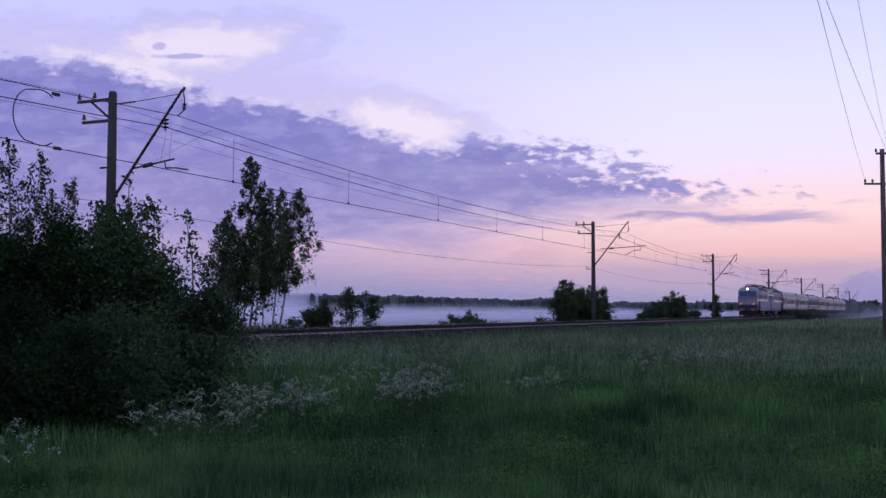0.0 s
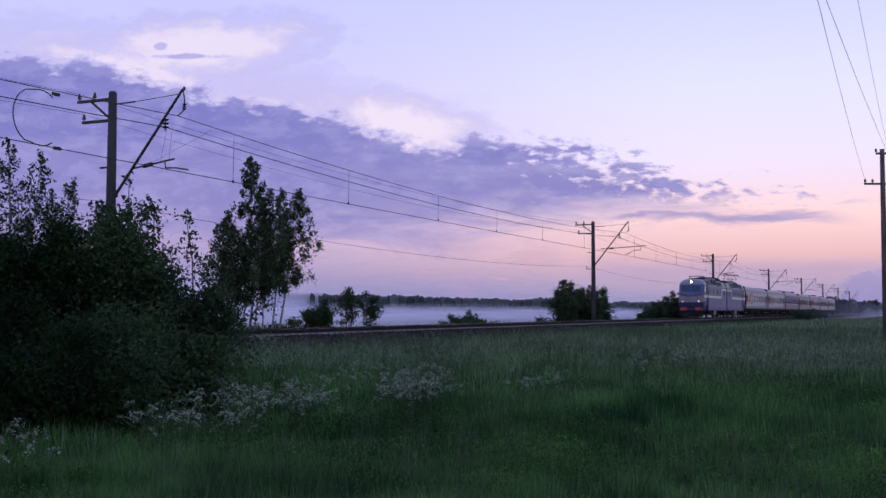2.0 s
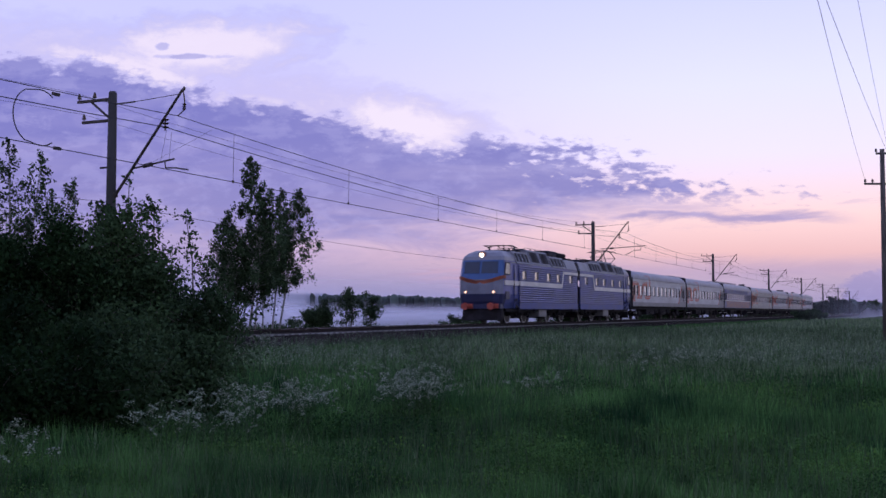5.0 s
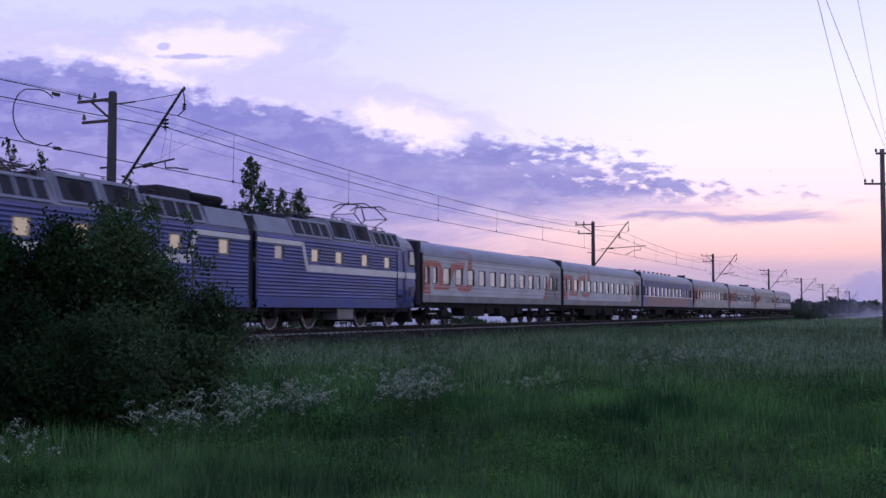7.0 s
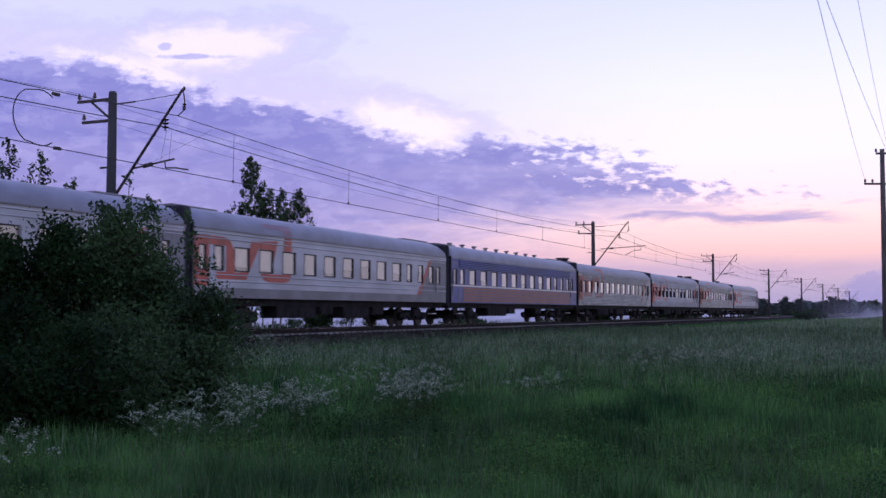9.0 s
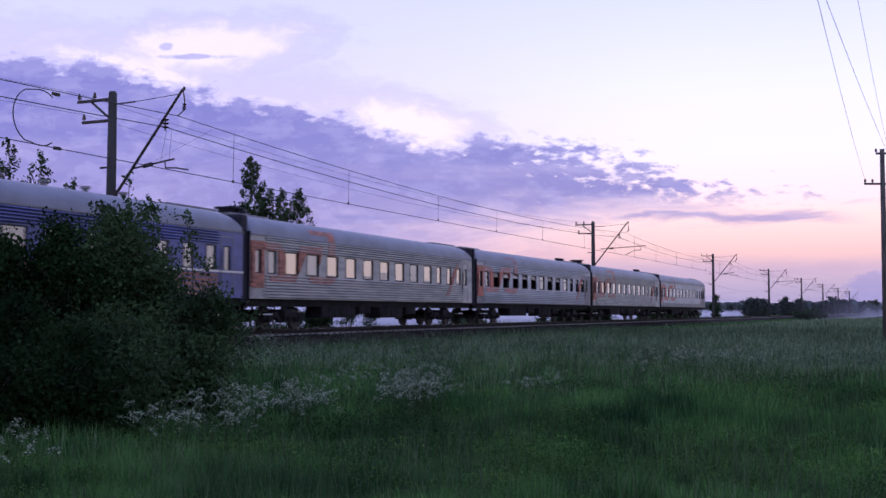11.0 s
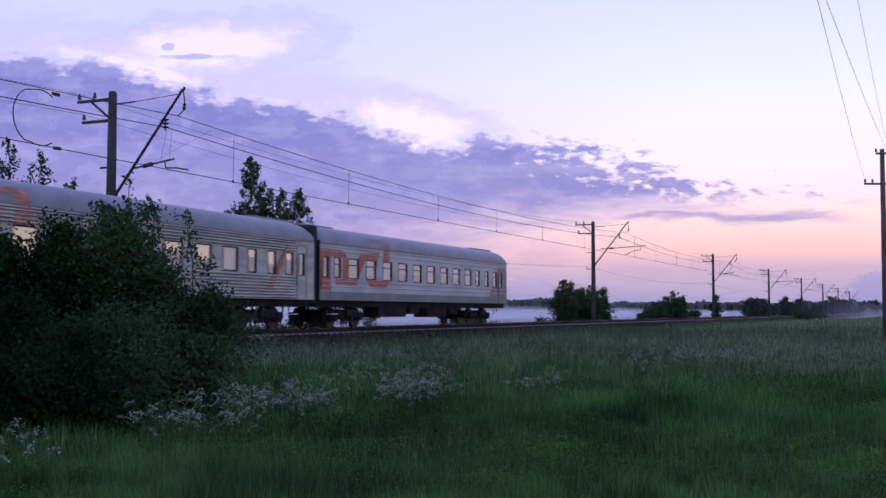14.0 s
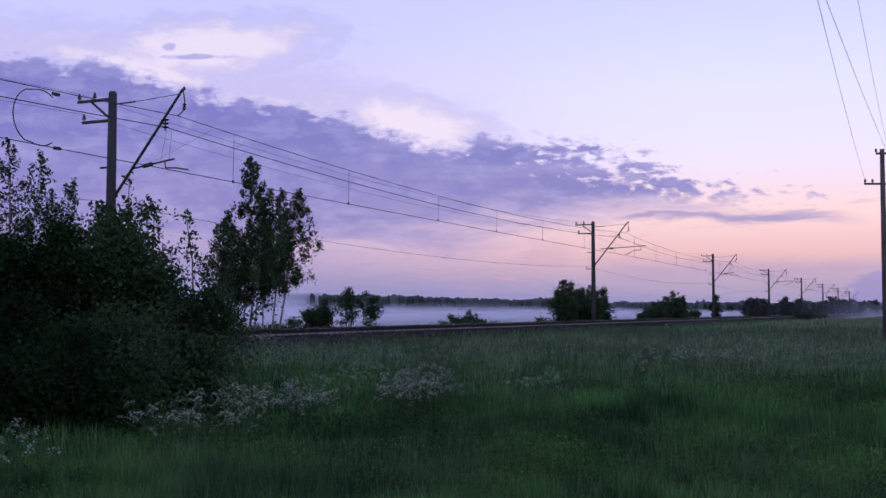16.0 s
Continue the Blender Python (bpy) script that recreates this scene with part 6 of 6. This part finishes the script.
# ---- mist and clouds ----
def build_mist():
    # upright mist sheets; the nearest and the tallest are added as haze veils
    for y, top, dens, x0, x1, sc in ((15.5, 4.6, 0.38, 130, 900, 0.03), (58, 1.5, 0.60, -400, 520, 0.02), (95, 2.3, 0.6, -800, 1000, 0.015), (170, 3.8, 0.55, -1000, 1800, 0.01), (330, 9.0, 0.5, -2000, 3200, 0.006), (700, 70.0, 1.0, -3000, 5500, 0.003)):
        bm = bmesh.new()
        n = 40
        lo, hi = [], []
        for i in range(n + 1):
            x = x0 + (x1 - x0) * i / n
            yy = y + 0.05 * y * noise.noise((i * 0.4, y, 0))
            lo.append(bm.verts.new((x, yy, -1.0)))
            hi.append(bm.verts.new((x, yy, top * 1.7)))
        for i in range(n):
            bm.faces.new((lo[i], lo[i + 1], hi[i + 1], hi[i]))
        ob = part("mist", bm, mist_material("evening_mist", dens, top, sc, x0, x1))
        ob.visible_shadow = False
        tagged(ob, "thin white ground mist and haze over the field", "mist", kind="stuff")


build_mist()


def build_clouds():
    """A far curved sheet of evening cloud that drifts slowly; its chart is laid out in the sky's own angles."""
    R = 3600
    n, m = 60, 24
    verts, uvs, faces = [], [], []
    for j in range(m + 1):
        v = -0.30 + 0.90 * j / m
        for i in range(n + 1):
            u = -0.55 + 2.70 * i / n
            side, rise = (u - 0.784) / 1.92, (0.441 - v) / 1.92
            f = Vector((math.cos(radians(HEADING)) * math.cos(radians(TILT)), math.sin(radians(HEADING)) * math.cos(radians(TILT)), math.sin(radians(TILT))))
            r = Vector((math.sin(radians(HEADING)), -math.cos(radians(HEADING)), 0))
            up_ = r.cross(f)
            p = (f + side * r + rise * up_).normalized() * R
            verts.append(p)
            uvs.append((u, v))
    for j in range(m):
        for i in range(n):
            a = j * (n + 1) + i
            faces.append((a, a + 1, a + n + 2, a + n + 1))
    m_ = bpy.data.materials.new("evening_cloud")
    t = nodes_of(m_)
    uv = node(t, "ShaderNodeUVMap", None, uv_map="chart").outputs[0]
    sp = node(t, "ShaderNodeSeparateXYZ", {0: uv})
    u, v = sp.outputs[0], sp.outputs[1]
    def stretched(sx, sy, ox=0.0, oy=0.0, rot=0.0):
        return node(t, "ShaderNodeMapping", {"Vector": uv, "Location": (ox, oy, 0), "Rotation": (0, 0, rot), "Scale": (sx, sy, 1)}).outputs[0]
    puff = noise_tex(t, stretched(1.0, 1.9, 3.1, 1.7, -0.10), 17.0, 8.0, 0.62, 0.25)
    dapple = noise_tex(t, stretched(1.0, 2.4, 5.3, 0.7, -0.08), 30.0, 5.0, 0.55, 0.15)
    big = noise_tex(t, stretched(1.0, 2.2, 8.3, 2.2, -0.12), 3.2, 5.0, 0.55, 0.2)
    wisp = noise_tex(t, stretched(1.0, 4.5, 1.3, 5.1, -0.10), 5.0, 7.0, 0.6, 0.5)

    def off(tex, k, base):
        return maths(t, "MULTIPLY_ADD", maths(t, "SUBTRACT", tex, 0.5), k, base)
    # upper edge of the bank falls from the north-west to the east, with a notch before its eastern end
    line = ((0.0, 0.092), (0.19, 0.113), (0.29, 0.143), (0.38, 0.163), (0.54, 0.188), (0.66, 0.232), (0.77, 0.262), (0.83, 0.232), (0.96, 0.248), (1.10, 0.264), (1.25, 0.315))
    edge = ramp(t, maths(t, "DIVIDE", u, 1.6), [(a / 1.6, (b, b, b)) for a, b in line])
    below = maths(t, "SUBTRACT", v, edge)
    rag = off(big, 0.05, off(puff, 0.11, off(dapple, 0.05, below)))
    body = smooth(t, rag, -0.008, 0.026)
    east_end = maths(t, "MULTIPLY_ADD", maths(t, "SUBTRACT", 1.11, u), 1.8, smooth(t, v, 0.27, 0.35, 0.0, 0.40))
    east_end = smooth(t, off(dapple, 1.7, off(puff, 1.1, east_end)), -0.05, 0.35)
    foot = smooth(t, off(wisp, 0.14, maths(t, "MULTIPLY_ADD", smooth(t, u, 0.75, 1.1), 0.06, v)), 0.475, 0.37)
    foot = maths(t, "MAXIMUM", foot, maths(t, "MULTIPLY", smooth(t, u, 0.60, 0.1), 0.85))
    inner = maths(t, "MULTIPLY_ADD", smooth(t, wisp, 0.66, 0.40), 0.12, 0.84)
    density = maths(t, "MULTIPLY", maths(t, "MULTIPLY", body, east_end), maths(t, "MULTIPLY", foot, inner))
    # thin streaks low in the east and high in the west
    def streak(u0, u1, v0, half, k):
        a = maths(t, "MULTIPLY", smooth(t, u, u0, u0 + 0.10), smooth(t, u, u1, u1 - 0.16))
        off = maths(t, "ABSOLUTE", maths(t, "SUBTRACT", maths(t, "MULTIPLY_ADD", maths(t, "SUBTRACT", wisp, 0.5), 0.05, v), v0))
        return maths(t, "MULTIPLY", maths(t, "MULTIPLY", a, smooth(t, off, half, 0.0)), k)
    thin = 0.0
    for args in ((1.02, 1.54, 0.384, 0.014, 0.75), (0.92, 1.34, 0.370, 0.016, 0.45), (1.16, 1.30, 0.362, 0.007, 0.4), (1.0, 1.9, 0.475, 0.03, 0.25)):
        s_ = streak(*args)
        density = maths(t, "MAXIMUM", density, s_)
        thin = maths(t, "MAXIMUM", s_, thin)
    # two dark shreds high in the west
    for u0, v0, du, dv, k in ((0.325, 0.100, 0.075, 0.0055, 0.7), (0.282, 0.081, 0.014, 0.008, 0.6)):
        shred = node(t, "ShaderNodeVectorMath", {0: node(t, "ShaderNodeMapping", {"Vector": uv, "Location": (-u0 / du, -v0 / dv, 0), "Scale": (1 / du, 1 / dv, 1)}).outputs[0]}, operation="LENGTH").outputs["Value"]
        shred = smooth(t, off(dapple, 1.6, shred), 1.05, 0.55, 0.0, k)
        density = maths(t, "MAXIMUM", density, shred)
        thin = maths(t, "MAXIMUM", shred, thin)
    # a far cumulus over the eastern horizon
    dome = node(t, "ShaderNodeVectorMath", {0: node(t, "ShaderNodeMapping", {"Vector": uv, "Location": (-1.575 * 10, -0.535 * 14, 0), "Scale": (10, 14, 1)}).outputs[0]}, operation="LENGTH").outputs["Value"]
    dome = maths(t, "MULTIPLY_ADD", maths(t, "SUBTRACT", puff, 0.5), 0.8, dome)
    density = maths(t, "MAXIMUM", density, smooth(t, dome, 1.05, 0.85, 0.0, 0.55))
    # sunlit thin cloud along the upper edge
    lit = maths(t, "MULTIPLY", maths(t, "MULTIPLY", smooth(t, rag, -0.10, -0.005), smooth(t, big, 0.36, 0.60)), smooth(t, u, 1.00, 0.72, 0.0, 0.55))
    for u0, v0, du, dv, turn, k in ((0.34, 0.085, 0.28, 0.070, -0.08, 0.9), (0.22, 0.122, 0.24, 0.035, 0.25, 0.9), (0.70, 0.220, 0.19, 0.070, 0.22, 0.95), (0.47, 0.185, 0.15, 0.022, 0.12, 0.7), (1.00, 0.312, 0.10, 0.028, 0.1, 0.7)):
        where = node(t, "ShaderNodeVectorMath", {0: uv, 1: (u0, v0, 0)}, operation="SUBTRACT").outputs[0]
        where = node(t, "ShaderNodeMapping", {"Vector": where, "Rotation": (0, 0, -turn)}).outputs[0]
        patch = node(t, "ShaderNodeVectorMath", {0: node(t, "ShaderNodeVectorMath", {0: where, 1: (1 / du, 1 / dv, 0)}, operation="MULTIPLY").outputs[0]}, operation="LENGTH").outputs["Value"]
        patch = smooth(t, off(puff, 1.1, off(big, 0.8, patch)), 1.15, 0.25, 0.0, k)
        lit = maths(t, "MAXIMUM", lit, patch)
    lit = maths(t, "MULTIPLY", lit, maths(t, "SUBTRACT", 1.0, maths(t, "MULTIPLY", maths(t, "MULTIPLY", body, east_end), 0.95)))
    lit = maths(t, "MULTIPLY", maths(t, "MAXIMUM", lit, maths(t, "MULTIPLY", smooth(t, wisp, 0.62, 0.78), maths(t, "MULTIPLY", body, 0.35))), 0.95)
    lit = maths(t, "MULTIPLY", lit, maths(t, "SUBTRACT", 1.0, thin))
    rosy = maths(t, "MULTIPLY", smooth(t, wisp, 0.52, 0.68), maths(t, "MULTIPLY", smooth(t, v, 0.40, 0.47), smooth(t, u, 0.60, 0.85)))
    rosy = maths(t, "MULTIPLY", rosy, smooth(t, u, 1.02, 0.90))
    violet = mix_color(t, smooth(t, v, 0.18, 0.44), (0.195, 0.195, 0.56), (0.285, 0.262, 0.575))
    violet = mix_color(t, smooth(t, puff, 0.45, 0.62, 0.0, 0.35), violet, (0.40, 0.38, 0.75))
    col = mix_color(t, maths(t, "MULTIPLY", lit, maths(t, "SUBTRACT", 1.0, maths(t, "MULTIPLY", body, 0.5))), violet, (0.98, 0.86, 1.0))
    col = mix_color(t, rosy, col, (0.95, 0.50, 0.50))
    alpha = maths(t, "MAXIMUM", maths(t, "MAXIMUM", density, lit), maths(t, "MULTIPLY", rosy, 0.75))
    glow_ = node(t, "ShaderNodeEmission", {"Color": col, "Strength": 1.0})
    clear = node(t, "ShaderNodeBsdfTransparent")
    out = node(t, "ShaderNodeMixShader", {0: alpha, 1: clear.outputs[0], 2: glow_.outputs[0]})
    node(t, "ShaderNodeOutputMaterial", {"Surface": out.outputs[0]})
    ob = raw("backdrop_clouds", verts, faces, m_)
    layer = ob.data.uv_layers.new(name="chart")
    arr = np.array(uvs, np.float32)[np.array(faces).ravel()]
    layer.data.foreach_set("uv", arr.ravel())
    ob.data.polygons.foreach_set("use_smooth", [True] * len(faces))
    ob.location = EYE
    return tagged(ob, "violet evening cloud bank with bright ragged upper edge", "clouds", kind="structure")


clouds = build_clouds()


# ---- what moves ----
def motions():
    walk(clouds, [(t, pose(*EYE, 0, 0, -0.50 * t / 16)) for t in (0, 4, 8, 12, 16)])
    times = [i * 0.5 for i in range(33)]
    for ob, x0 in train:
        length = SECTION if ob.name.startswith("loco") else CAR
        rows = []
        for t in times:
            x = x0 - SPEED * t
            ya, yb = bend(x + 3.7), bend(x + length - 3.7)
            slope = (yb - ya) / (length - 7.4)
            rows.append((t, pose(x, TRACK_Y + ya - 3.7 * slope, 0, 0, 0, math.degrees(math.atan(slope)))))
        walk(ob, rows)
    for wh, radius in WHEELS:
        at = wh.location.copy()
        step = -math.degrees(SPEED / radius / FPS)
        walk(wh, [(i / FPS, pose(at.x, at.y, at.z, 0, step * i, 0)) for i in range(481)])


motions()
